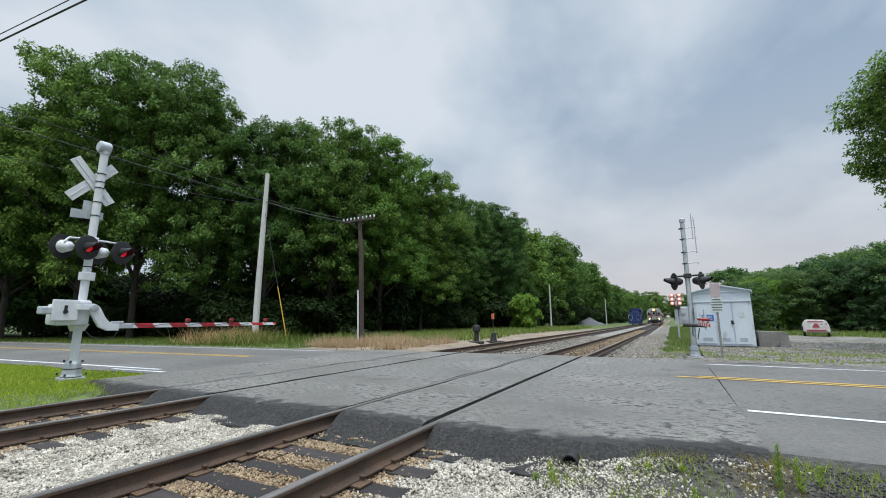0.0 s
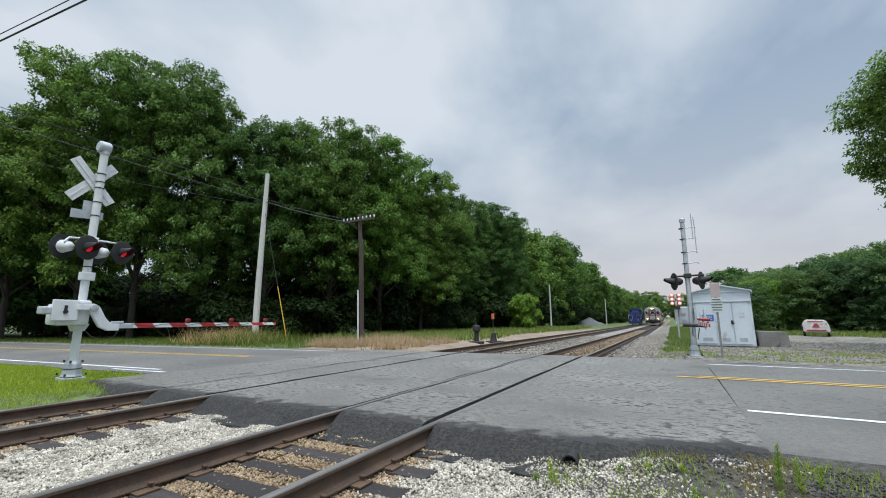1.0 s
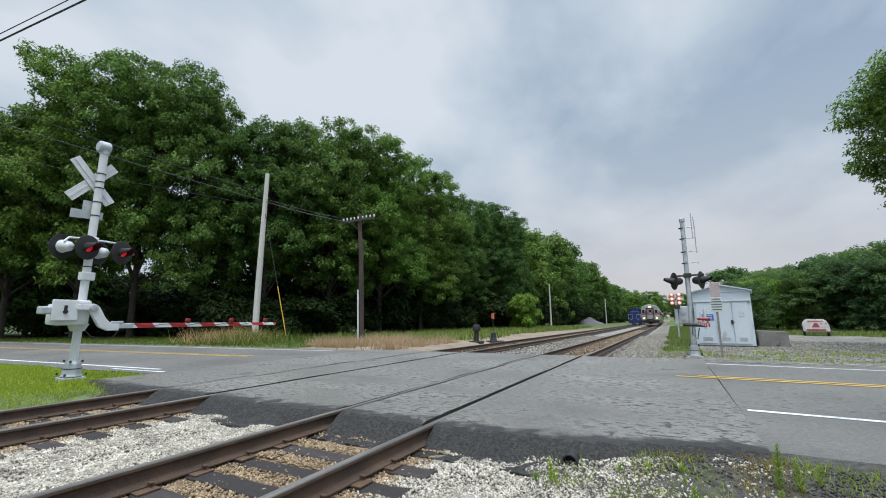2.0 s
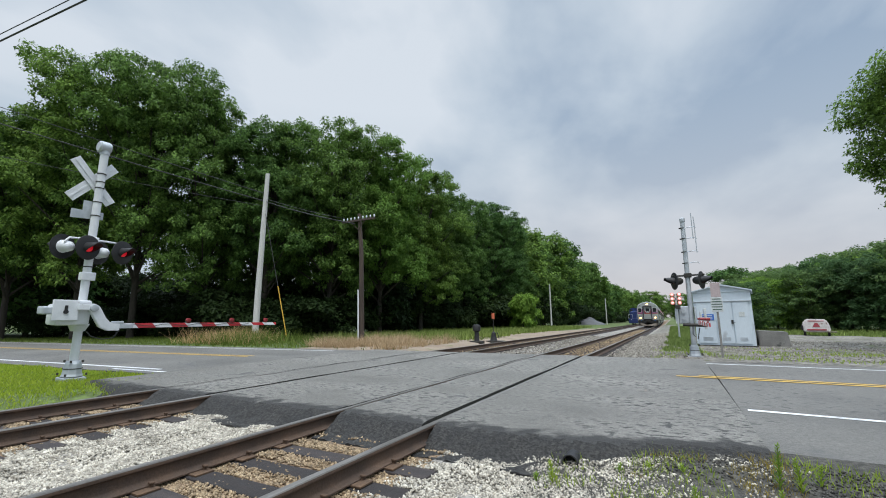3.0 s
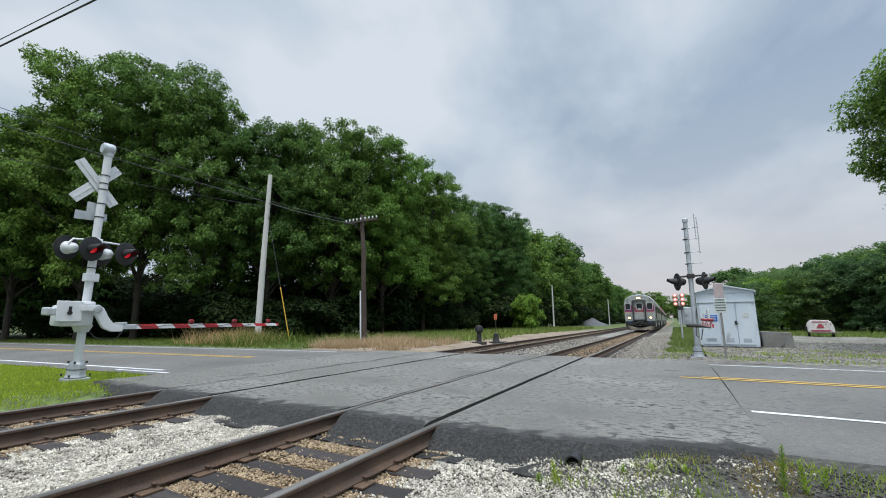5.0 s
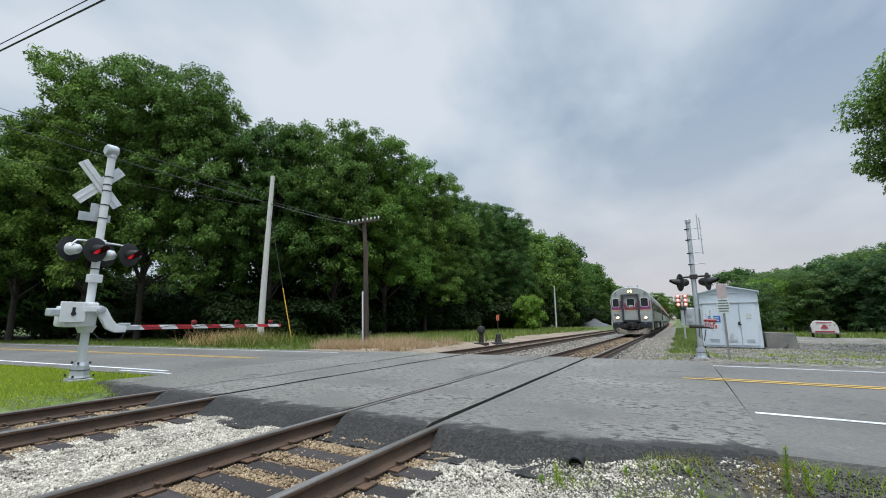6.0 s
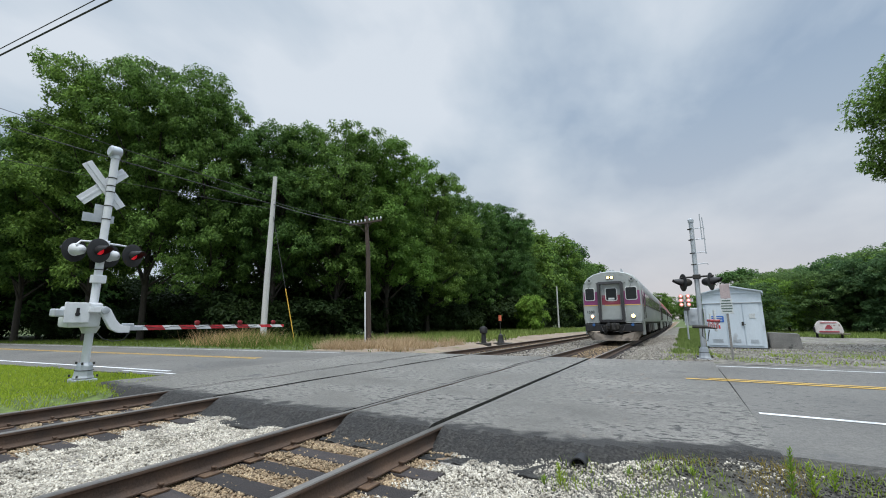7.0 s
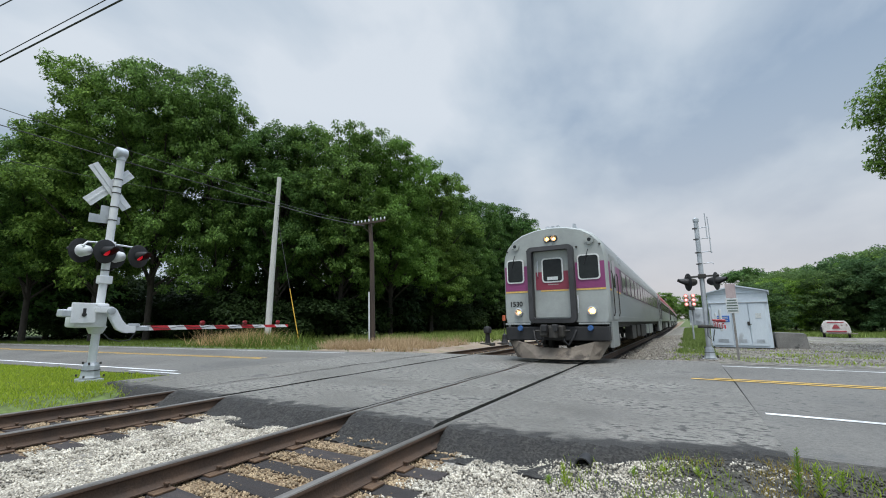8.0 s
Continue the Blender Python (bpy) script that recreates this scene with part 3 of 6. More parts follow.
for k, (x, y, h, w, kind) in enumerate(EDGE):
    plant((light_kind if k == 7 else near_kinds[kind]), x, y, h, w, rng.uniform(0, 360), label="tall broadleaf tree with lighter green leaves at the wood's edge" if k == 7 else "")
y = 84
while y < 420:
    for row in (0, 1):
        if row == 0 or y < 110:
            plant(far_kinds[rng.randrange(3)], -23.0 - row * 9 + rng.uniform(-1.5, 1.5) + max(0, (y - 100)) * 0.03, y + rng.uniform(-3, 3), rng.uniform(18.5, 23.0) * (1 if y < 160 else 0.8), 1.05, rng.uniform(0, 360))
    y += 9 if y < 200 else 22
for x, yy, h in ((-52, 17, 15), (-36, 30, 17), (-31, 34, 17), (-29, 41, 17), (-31, 50, 18), (-32, 60, 19), (-32, 72, 19), (-57, 10, 17), (-62, 18, 18), (-70, 10, 18), (-76, 17, 18), (-66, 24, 19), (-88, 12, 18)):
    plant(far_kinds[rng.randrange(3)], x, yy, h, 1.15, rng.uniform(0, 360))
# undergrowth along the foot of the wood, canopy shade put into its leaf colour
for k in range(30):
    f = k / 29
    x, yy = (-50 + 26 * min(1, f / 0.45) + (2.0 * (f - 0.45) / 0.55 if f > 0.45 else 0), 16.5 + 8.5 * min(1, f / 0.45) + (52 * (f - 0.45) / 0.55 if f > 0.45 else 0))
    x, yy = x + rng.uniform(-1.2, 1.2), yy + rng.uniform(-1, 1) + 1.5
    plant(shrub_kinds[k % 2], x, yy, 3.0 * rng.uniform(0.75, 1.3), rng.uniform(1, 1.4), rng.uniform(0, 360), "dense undergrowth shrub at the wood's edge, leaf colour darkened for shade", "undergrowth shrubs")["category"] = "shrub"
# Taller fill inside the wood; its gloom comes from the darkened leaf colour.
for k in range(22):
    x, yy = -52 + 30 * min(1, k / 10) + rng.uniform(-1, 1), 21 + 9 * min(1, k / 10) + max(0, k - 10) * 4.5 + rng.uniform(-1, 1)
    plant(shrub_kinds[k % 2], x - 3.5, yy + 3, 3.0 * rng.uniform(1.6, 2.2), 1.0, rng.uniform(0, 360), "dense undergrowth shrub inside the wood, leaf colour darkened for shade", "undergrowth shrubs")["category"] = "shrub"
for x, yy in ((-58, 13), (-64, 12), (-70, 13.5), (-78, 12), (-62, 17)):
    plant(shrub_kinds[0], x, yy, 5.0, 1.1, x * 9, "dense undergrowth shrub at the wood's edge, leaf colour darkened for shade", "undergrowth shrubs")["category"] = "shrub"
# Added to close the gap under the far canopy, in the same darkened leaves.
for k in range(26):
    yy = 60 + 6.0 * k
    plant(shrub_kinds[k % 2], -22.0 + rng2.uniform(-1.2, 1.2) + max(0, yy - 100) * 0.03, yy, rng2.uniform(3.6, 5.6), rng2.uniform(1.0, 1.4), rng2.uniform(0, 360), "dense undergrowth shrub at the wood's edge, leaf colour darkened for shade", "undergrowth shrubs")["category"] = "shrub"
plant(bright_bush, -14.9, 57, 4.6, 0.72, 30, "bright green rounded young tree at the wood's edge")
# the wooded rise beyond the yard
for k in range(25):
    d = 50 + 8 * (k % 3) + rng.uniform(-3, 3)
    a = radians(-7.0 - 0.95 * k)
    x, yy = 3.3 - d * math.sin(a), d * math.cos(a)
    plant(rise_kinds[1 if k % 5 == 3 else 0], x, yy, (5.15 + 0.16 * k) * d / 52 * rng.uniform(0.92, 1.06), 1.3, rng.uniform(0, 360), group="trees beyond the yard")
plant(far_kinds[1], 15.4, 112, 12.6, 1.4, 10, group="trees beyond the yard")
plant(far_kinds[2], 22, 105, 11, 1.4, 60, group="trees beyond the yard")
for x, yy, h in ((6.5, 230, 13), (14, 260, 14), (-6, 420, 22), (5, 430, 16), (-12, 400, 24)):
    plant(far_kinds[0], x, yy, h, 1.3, x * 7, group="trees beyond the yard")
roadside = build_tree("roadside_tree", 78, 10.7, 3.9, 0, 52, 1500, 105, 0.115, LEAF, "tall roadside tree with drooping leafy branches over the yard", 0.3, 0.5, low=0.48, parent_at=(14.35, 20.9, -0.1))
for k in near_kinds + far_kinds + rise_kinds + shrub_kinds + [light_kind, bright_bush]:
    for o in (k, *k.children_recursive):
        bpy.data.objects.remove(o)


# ---- more materials ----
WHITE_PAINT = material("weathered_white_paint", (0.55, 0.57, 0.6), (0.72, 0.74, 0.76), 0.45, 1.5, 30, 0.05, spots=((0.4, 0.38, 0.34), 3.5, 0.68), grain=0.05)
GRIMY_WHITE = material("grimy_white_panel", (0.5, 0.47, 0.45), (0.74, 0.71, 0.69), 0.6, 2.0, 25, 0.05, spots=((0.24, 0.15, 0.12), 2.4, 0.58))
GREY_PAINT = material("grey_galvanized_steel", (0.36, 0.39, 0.42), (0.52, 0.55, 0.58), 0.45, 4, 40, 0.06, metal=0.35, grain=0.05)
SHED_PAINT = material("pale_blue_grey_panels", (0.5, 0.57, 0.64), (0.6, 0.67, 0.73), 0.5, 0.9, 20, 0.03, spots=((0.4, 0.43, 0.46), 1.5, 0.66), stretch=(1, 1, 0.4), grain=0.05)
BLACK_PAINT = material("dull_black_paint", (0.008, 0.008, 0.009), (0.022, 0.022, 0.024), 0.6, 4, 40, 0.08)
DARK_STEEL = material("dirty_dark_steel", (0.015, 0.014, 0.013), (0.05, 0.046, 0.04), 0.75, 3, 30, 0.3)
RED_REFLECT = material("red_reflective_stripe", (0.42, 0.02, 0.03), (0.6, 0.035, 0.045), 0.4, 4, 40, 0.03, grain=0.05)
WHITE_REFLECT = material("white_reflective_stripe", (0.66, 0.67, 0.68), (0.8, 0.81, 0.81), 0.4, 4, 40, 0.03, grain=0.05)
PINK_SIGN = material("faded_pink_sign", (0.38, 0.31, 0.31), (0.46, 0.38, 0.38), 0.5, 3, 30, 0.03)
SIGN_WHITE = material("dull_white_sign", (0.5, 0.53, 0.53), (0.6, 0.63, 0.63), 0.5, 3, 30, 0.03)
SIGN_GREEN = material("dark_sign_lettering", (0.05, 0.09, 0.07), (0.09, 0.13, 0.1), 0.5, 3, 30, 0.0)
SIGN_BLUE = material("blue_sign", (0.02, 0.1, 0.4), (0.04, 0.15, 0.5), 0.45, 3, 30, 0.02)
CONCRETE = material("weathered_concrete", (0.16, 0.155, 0.145), (0.27, 0.26, 0.245), 0.9, 1.8, 35, 0.4, spots=((0.1, 0.1, 0.095), 2.5, 0.6))
POLE_GREY = material("bleached_grey_pole", (0.44, 0.435, 0.425), (0.6, 0.595, 0.58), 0.85, 1.2, 30, 0.4, stretch=(4, 4, 0.3))
POLE_BROWN = material("old_brown_pole", (0.034, 0.025, 0.02), (0.08, 0.06, 0.048), 0.9, 1.5, 30, 0.6, stretch=(4, 4, 0.3))
CABLE = material("black_cable", (0.02, 0.02, 0.022), (0.05, 0.05, 0.055), 0.6, 3, 30, 0.0)
YELLOW_GUARD = material("yellow_plastic_guard", (0.55, 0.32, 0.03), (0.7, 0.44, 0.06), 0.5, 3, 30, 0.02)
ORANGE = material("orange_target_paint", (0.5, 0.11, 0.05), (0.65, 0.17, 0.08), 0.5, 3, 30, 0.02)
PORCELAIN = material("pale_glass_insulator", (0.55, 0.6, 0.6), (0.75, 0.78, 0.78), 0.2, 3, 30, 0.0)
CAR_SILVER = material("dull_stainless_panels", (0.27, 0.285, 0.28), (0.36, 0.375, 0.37), 0.42, 0.6, 14, 0.05, metal=0.35, spots=((0.3, 0.29, 0.27), 0.9, 0.64), stretch=(1, 0.25, 1.5), grain=0.05)
CAR_FACE = material("grimy_pale_grey_paint", (0.27, 0.29, 0.285), (0.37, 0.395, 0.385), 0.45, 1.4, 20, 0.04, spots=((0.36, 0.34, 0.3), 2.4, 0.65), grain=0.05)
PURPLE = material("purple_band_paint", (0.19, 0.035, 0.125), (0.26, 0.055, 0.17), 0.42, 0.9, 20, 0.03, grain=0.05)
PLUM = material("dark_plum_band_paint", (0.06, 0.025, 0.05), (0.095, 0.045, 0.08), 0.4, 0.9, 20, 0.03, grain=0.05)
MAROON = material("maroon_door_paint", (0.19, 0.025, 0.05), (0.26, 0.04, 0.07), 0.42, 0.9, 20, 0.03, grain=0.05)
COACH_RED = material("faded_red_band_paint", (0.3, 0.045, 0.06), (0.4, 0.075, 0.09), 0.42, 0.9, 20, 0.03, grain=0.05)
BAND_YELLOW = material("yellow_band_paint", (0.6, 0.38, 0.1), (0.7, 0.47, 0.15), 0.5, 2, 20, 0.0)
DOOR_RUBBER = material("dark_grey_diaphragm", (0.02, 0.02, 0.022), (0.05, 0.05, 0.054), 0.6, 2, 25, 0.1, grain=0.05)
PLOW = material("dusty_tan_plow", (0.085, 0.07, 0.056), (0.2, 0.17, 0.138), 0.8, 1.5, 20, 0.15, spots=((0.06, 0.05, 0.042), 2.0, 0.56), grain=0.12)
GLASS_DARK = material("dark_window_glass", (0.012, 0.014, 0.014), (0.025, 0.028, 0.028), 0.1, 0.5, 5, 0.0, rough_var=0.03, spec=0.25)
GASKET = material("pale_window_gasket", (0.55, 0.56, 0.56), (0.68, 0.69, 0.69), 0.5, 3, 30, 0.0)
BLUE_LOCO = material("royal_blue_engine_paint", (0.012, 0.026, 0.1), (0.02, 0.04, 0.16), 0.45, 0.8, 20, 0.04, spots=((0.05, 0.06, 0.12), 1.2, 0.66), grain=0.05)
RED_LENS = material("unlit_red_lens", (0.09, 0.006, 0.01), (0.14, 0.01, 0.015), 0.2, 3, 20, 0.0)
GREY_HEAP = material("grey_crushed_stone_heap", (0.08, 0.085, 0.092), (0.14, 0.145, 0.155), 0.95, 0.8, 6, 0.8)
LAMP_WARM = glow("warm_headlamp", (1.0, 0.42, 0.11), 32.0)
REFLECTOR = material("polished_reflector", (0.8, 0.72, 0.58), (0.88, 0.8, 0.66), 0.2, 6, 40, 0.0, metal=1.0, grain=0.02, rough_var=0.04)
LAMP_RED = glow("lit_red_lamp", (0.8, 0.015, 0.03), 0.32)
LAMP_PINK = glow("lit_signal_lamp", (1.0, 0.6, 0.55), 1.0)
LAMP_REDGLOW = glow("red_lamp_ring", (0.8, 0.22, 0.2), 0.3)
DARK_RED = material("dark_red_lamp_glass", (0.16, 0.01, 0.014), (0.25, 0.016, 0.02), 0.25, 4, 30, 0.0)
BLUE_LAMP = material("blue_marker_lens", (0.03, 0.09, 0.25), (0.06, 0.15, 0.36), 0.15, 3, 20, 0.0)


# ---- crossing signals ----
def light_unit(parent, x, y, z, face, lit, shell=WHITE_PAINT, turn=0.0):
    """One round flashing light on its black backboard; face is +1 or -1 along x."""
    f = face
    swing = Matrix.Translation((x, y, z)) @ pose(0, 0, 0, 0, 0, turn) @ Matrix.Translation((-x, -y, -z))
    bm = bmesh.new()
    tube(bm, [(x, y, z), (x + f * 0.012, y, z), (x + f * 0.02, y, z)], [0.285, 0.285, 0.265], 32)
    board = part("backboard", bm, BLACK_PAINT, parent, "round black backboard", smooth=True, m=swing)
    bm = bmesh.new()
    tube(bm, [(x - f * 0.26, y, z), (x - f * 0.245, y, z), (x - f * 0.19, y, z), (x - f * 0.1, y, z), (x - f * 0.02, y, z), (x - f * 0.002, y, z)], [0.02, 0.07, 0.112, 0.13, 0.135, 0.15], 24)
    part("lamp_housing", bm, shell if face < 0 else BLACK_PAINT, parent, "rounded lamp housing", smooth=True, m=swing)
    bm = bmesh.new()
    tube(bm, [(x + f * 0.022, y, z), (x + f * 0.05, y, z), (x + f * 0.062, y, z)], [0.1, 0.085, 0.03], 24)
    part("lens", bm, LAMP_RED if lit else RED_LENS, parent, "red lens", smooth=True, m=swing)
    bm = bmesh.new()
    rings = []
    for k, (d, r) in enumerate(((0.02, 0.118), (0.15, 0.115), (0.30, 0.108))):
        for w in (0, 0.006):
            n = 14
            half = radians(150 - 40 * k)
            rings.append([bm.verts.new((x + f * d, y + (r + w) * math.sin(-half + 2 * half * q / n), z + (r + w) * math.cos(-half + 2 * half * q / n))) for q in range(n + 1)])
    for a, b in ((0, 2), (2, 4), (1, 3), (3, 5), (4, 5), (0, 1)):
        for q in range(14):
            bm.faces.new((rings[a][q], rings[a][q + 1], rings[b][q + 1], rings[b][q]))
    part("hood", bm, BLACK_PAINT, parent, "black visor", smooth=True, m=swing)
    return board


def mast_base(parent, mat, r=0.17):
    bm = bmesh.new()
    box(bm, (-0.21, -0.21, -0.14), (0.21, 0.21, 0.01), 0.02)
    tube(bm, [(0, 0, 0.03), (0, 0, 0.08), (0, 0, 0.3), (0, 0, 0.36)], [r + 0.04, r + 0.02, r * 0.95, r * 0.75], 8)
    part("base", bm, mat, parent, "bolted cast junction base")
    bm = bmesh.new()
    tube(bm, [(0, 0, 0.19), (0, 0, 0.205)], [r * 1.06, r * 1.06], 16)
    part("band", bm, DARK_STEEL, parent)
    bm = bmesh.new()
    tube(bm, [(0.14, -0.1, 0.33), (0.14, -0.1, 0.38)], 0.022, 6)
    bolt = part("bolt", bm, DARK_STEEL, parent)
    for bx, by, bz in ((0.14, 0.12, 0.33), (-0.12, -0.12, 0.33), (0.2, -0.19, 0.05), (0.2, 0.19, 0.05), (-0.19, -0.19, 0.05)):
        o = new("bolt", bolt.data)
        o.parent = parent
        o.matrix_basis = pose(bx - 0.14, by + 0.1, bz - 0.33)


def collar(parent, z, r, mat=DARK_STEEL):
    bm = bmesh.new()
    tube(bm, [(0, 0, z - 0.012), (0, 0, z + 0.012)], r, 18)
    part("clamp", bm, mat, parent)


def gate_arm_parts(parent, length, y0, x, z, side, lamps, r=0.058):
    """The striped arm along side * y from y0."""
    def yy(v):
        return side * v
    n = int(length / 0.41)
    arm = None
    for k in range(n + 1):
        a, b = y0 + 0.41 * k, min(y0 + 0.41 * (k + 1), y0 + length)
        if b - a < 0.03:
            continue
        h0 = 0.058 - 0.018 * k / n
        sl = 0.05
        bm = bmesh.new()
        prism(bm, [(yy(a + sl), z - h0), (yy(b + sl if k < n else b), z - h0), (yy(b - sl if k < n else b), z + h0), (yy(a - sl), z + h0)], x - 0.012, x + 0.012, 'x')
        part("stripe", bm, RED_REFLECT if k % 2 else WHITE_REFLECT, parent, "red stripe of the arm" if k % 2 else "white stripe of the arm")
    for v in lamps:
        bm = bmesh.new()
        box(bm, (x - 0.02, yy(v) - 0.05, z + 0.04), (x + 0.02, yy(v) + 0.05, z + 0.075), 0.005)
        tube(bm, [(x - 0.05, yy(v), z + 0.12), (x - 0.04, yy(v), z + 0.12), (x + 0.04, yy(v), z + 0.12), (x + 0.05, yy(v), z + 0.12)], [r * 0.7, r, r, r * 0.7], 14)
        part("arm_lamp", bm, DARK_RED, parent, "small red gate lamp", smooth=True)
    bm = bmesh.new()
    tube(bm, [(x + 0.02, yy(y0 + 0.1 + length * q / 20), z + 0.01 + 0.03 * math.sin(q * 1.7)) for q in range(16)], 0.007, 5)
    part("cable", bm, CABLE, parent)


def near_signal():
    t = thing("crossing_signal", (-8.69, 4.58, 0.0), tilt=2.2, label="white railroad crossing signal with lowered striped gate arm on grass verge", category="crossing signal", group="crossing signals")
    mast_base(t, GREY_PAINT)
    bm = bmesh.new()
    tube(bm, [(0, 0, 0.3), (0, 0, 5.28)], 0.083, 24)
    part("mast", bm, WHITE_PAINT, t, "tall white tubular mast", smooth=True)
    bm = bmesh.new()
    tube(bm, [(-0.02, -0.14, 5.42), (-0.02, -0.11, 5.42), (-0.02, 0.05, 5.42), (-0.02, 0.1, 5.42), (-0.02, 0.13, 5.42)], [0.11, 0.145, 0.15, 0.13, 0.05], 20)
    tube(bm, [(0, 0, 5.24), (0, 0, 5.34)], [0.1, 0.1], 18)
    part("bell", bm, GREY_PAINT, t, "grey electronic bell", smooth=True)
    # crossbuck, seen from behind
    for a, lx in ((41, -0.11), (-41, -0.14)):
        bm = bmesh.new()
        box(bm, (-0.008, -0.115, -0.62), (0.008, 0.115, 0.62), 0.003)
        box(bm, (0.008, -0.02, -0.62), (0.02, 0.02, 0.62), 0.003)
        part("crossbuck_blade", bm, WHITE_PAINT, t, "plain white back of a crossbuck blade", m=pose(lx, -0.1, 4.55, a, 0, 0))
    for z in (4.75, 4.55, 4.4, 4.05, 3.72, 2.5):
        collar(t, z, 0.092)
    bm = bmesh.new()
    prism(bm, [(-0.43, 3.62), (0.2, 3.66), (0.2, 3.84), (0.02, 3.84), (0.02, 4.07), (-0.22, 4.07), (-0.22, 3.83), (-0.43, 3.83)], -0.125, -0.112, 'x')
    part("track_count_sign", bm, GREY_PAINT, t, "plain grey back of a stepped plate")
    # flashing lights
    bm = bmesh.new()
    tube(bm, [(0, -0.5, 3.02), (0, -0.42, 3.13), (0, -0.2, 3.14), (0, 0.3, 3.14), (0, 0.62, 3.12)], 0.024, 10)
    box(bm, (-0.11, -0.11, 3.03), (0.11, 0.11, 3.2), 0.02)
    part("cross_arm", bm, WHITE_PAINT, t, smooth=True)
    for y, z, face, lit in ((-0.12, 2.93, 1, True), (0.58, 2.9, 1, True), (-0.45, 2.93, -1, False), (0.24, 2.87, -1, False)):
        light_unit(t, 0.17 if face > 0 else -0.19, y, z, face, lit, turn=20)
    bm = bmesh.new()
    box(bm, (-0.07, -0.13, 2.18), (0.12, 0.14, 2.37), 0.02)
    part("junction_box", bm, WHITE_PAINT, t)
    # gate machine
    bm = bmesh.new()
    box(bm, (-0.3, -0.52, 1.16), (0.24, 0.1, 1.62), 0.05)
    box(bm, (-0.26, -0.42, 1.6), (0.22, 0.12, 1.72), 0.05)
    tube(bm, [(-0.03, 0, 1.02), (-0.03, 0, 1.18)], [0.13, 0.2], 16)
    machine = part("gate_machine", bm, WHITE_PAINT, t, "white gate motor housing", smooth=True)
    bm = bmesh.new()
    box(bm, (0.25, -0.62, 1.27), (0.31, -0.16, 1.72), 0.012)
    cover = part("side_cover", bm, WHITE_PAINT, machine)
    bm = bmesh.new()
    box(bm, (0.31, -0.42, 1.47), (0.325, -0.36, 1.6), 0.012)
    tube(bm, [(0.31, -0.39, 1.46), (0.335, -0.39, 1.46)], 0.045, 10)
    part("padlock", bm, BLACK_PAINT, machine)
    bm = bmesh.new()
    box(bm, (0.0, -0.78, 1.4), (0.3, -0.6, 1.57), 0.03)
    part("counterweight", bm, GREY_PAINT, t, "tan counterweight block")
    bm = bmesh.new()
    prism(bm, [(-0.2, 1.5), (0.02, 1.5), (0.24, 1.12), (0.42, 1.03), (0.66, 1.03), (0.66, 1.2), (0.46, 1.22), (0.36, 1.33), (0.22, 1.58), (0.12, 1.65), (-0.2, 1.63)], 0.26, 0.36, 'x')
    bmesh.ops.bevel(bm, geom=bm.edges[:], offset=0.015, segments=2, affect='EDGES', clamp_overlap=True)
    part("arm_bracket", bm, WHITE_PAINT, t, "white bent arm bracket", smooth=True)
    bm = bmesh.new()
    tube(bm, [(0.36, 0.1, 1.55), (0.4, 0.1, 1.55), (0.41, 0.1, 1.55)], [0.085, 0.08, 0.03], 18)
    part("pivot", bm, GREY_PAINT, t, smooth=True)
    bm = bmesh.new()
    box(bm, (0.28, 0.62, 1.08), (0.34, 0.96, 1.18), 0.01)
    box(bm, (0.27, 0.5, 1.19), (0.35, 0.74, 1.25), 0.01)
    part("arm_splice", bm, GREY_PAINT, t)
    gate_arm_parts(t, 4.6, 0.62, 0.31, 1.14, 1, (2.3, 3.6, 4.8))
    bm = bmesh.new()
    tube(bm, [(0.12, 0.1, 1.02), (0.16, 0.2, 0.9), (0.2, 0.4, 0.83), (0.25, 0.6, 0.86), (0.28, 0.7, 1.05)], 0.012, 6)
    part("cable", bm, CABLE, t, smooth=True)


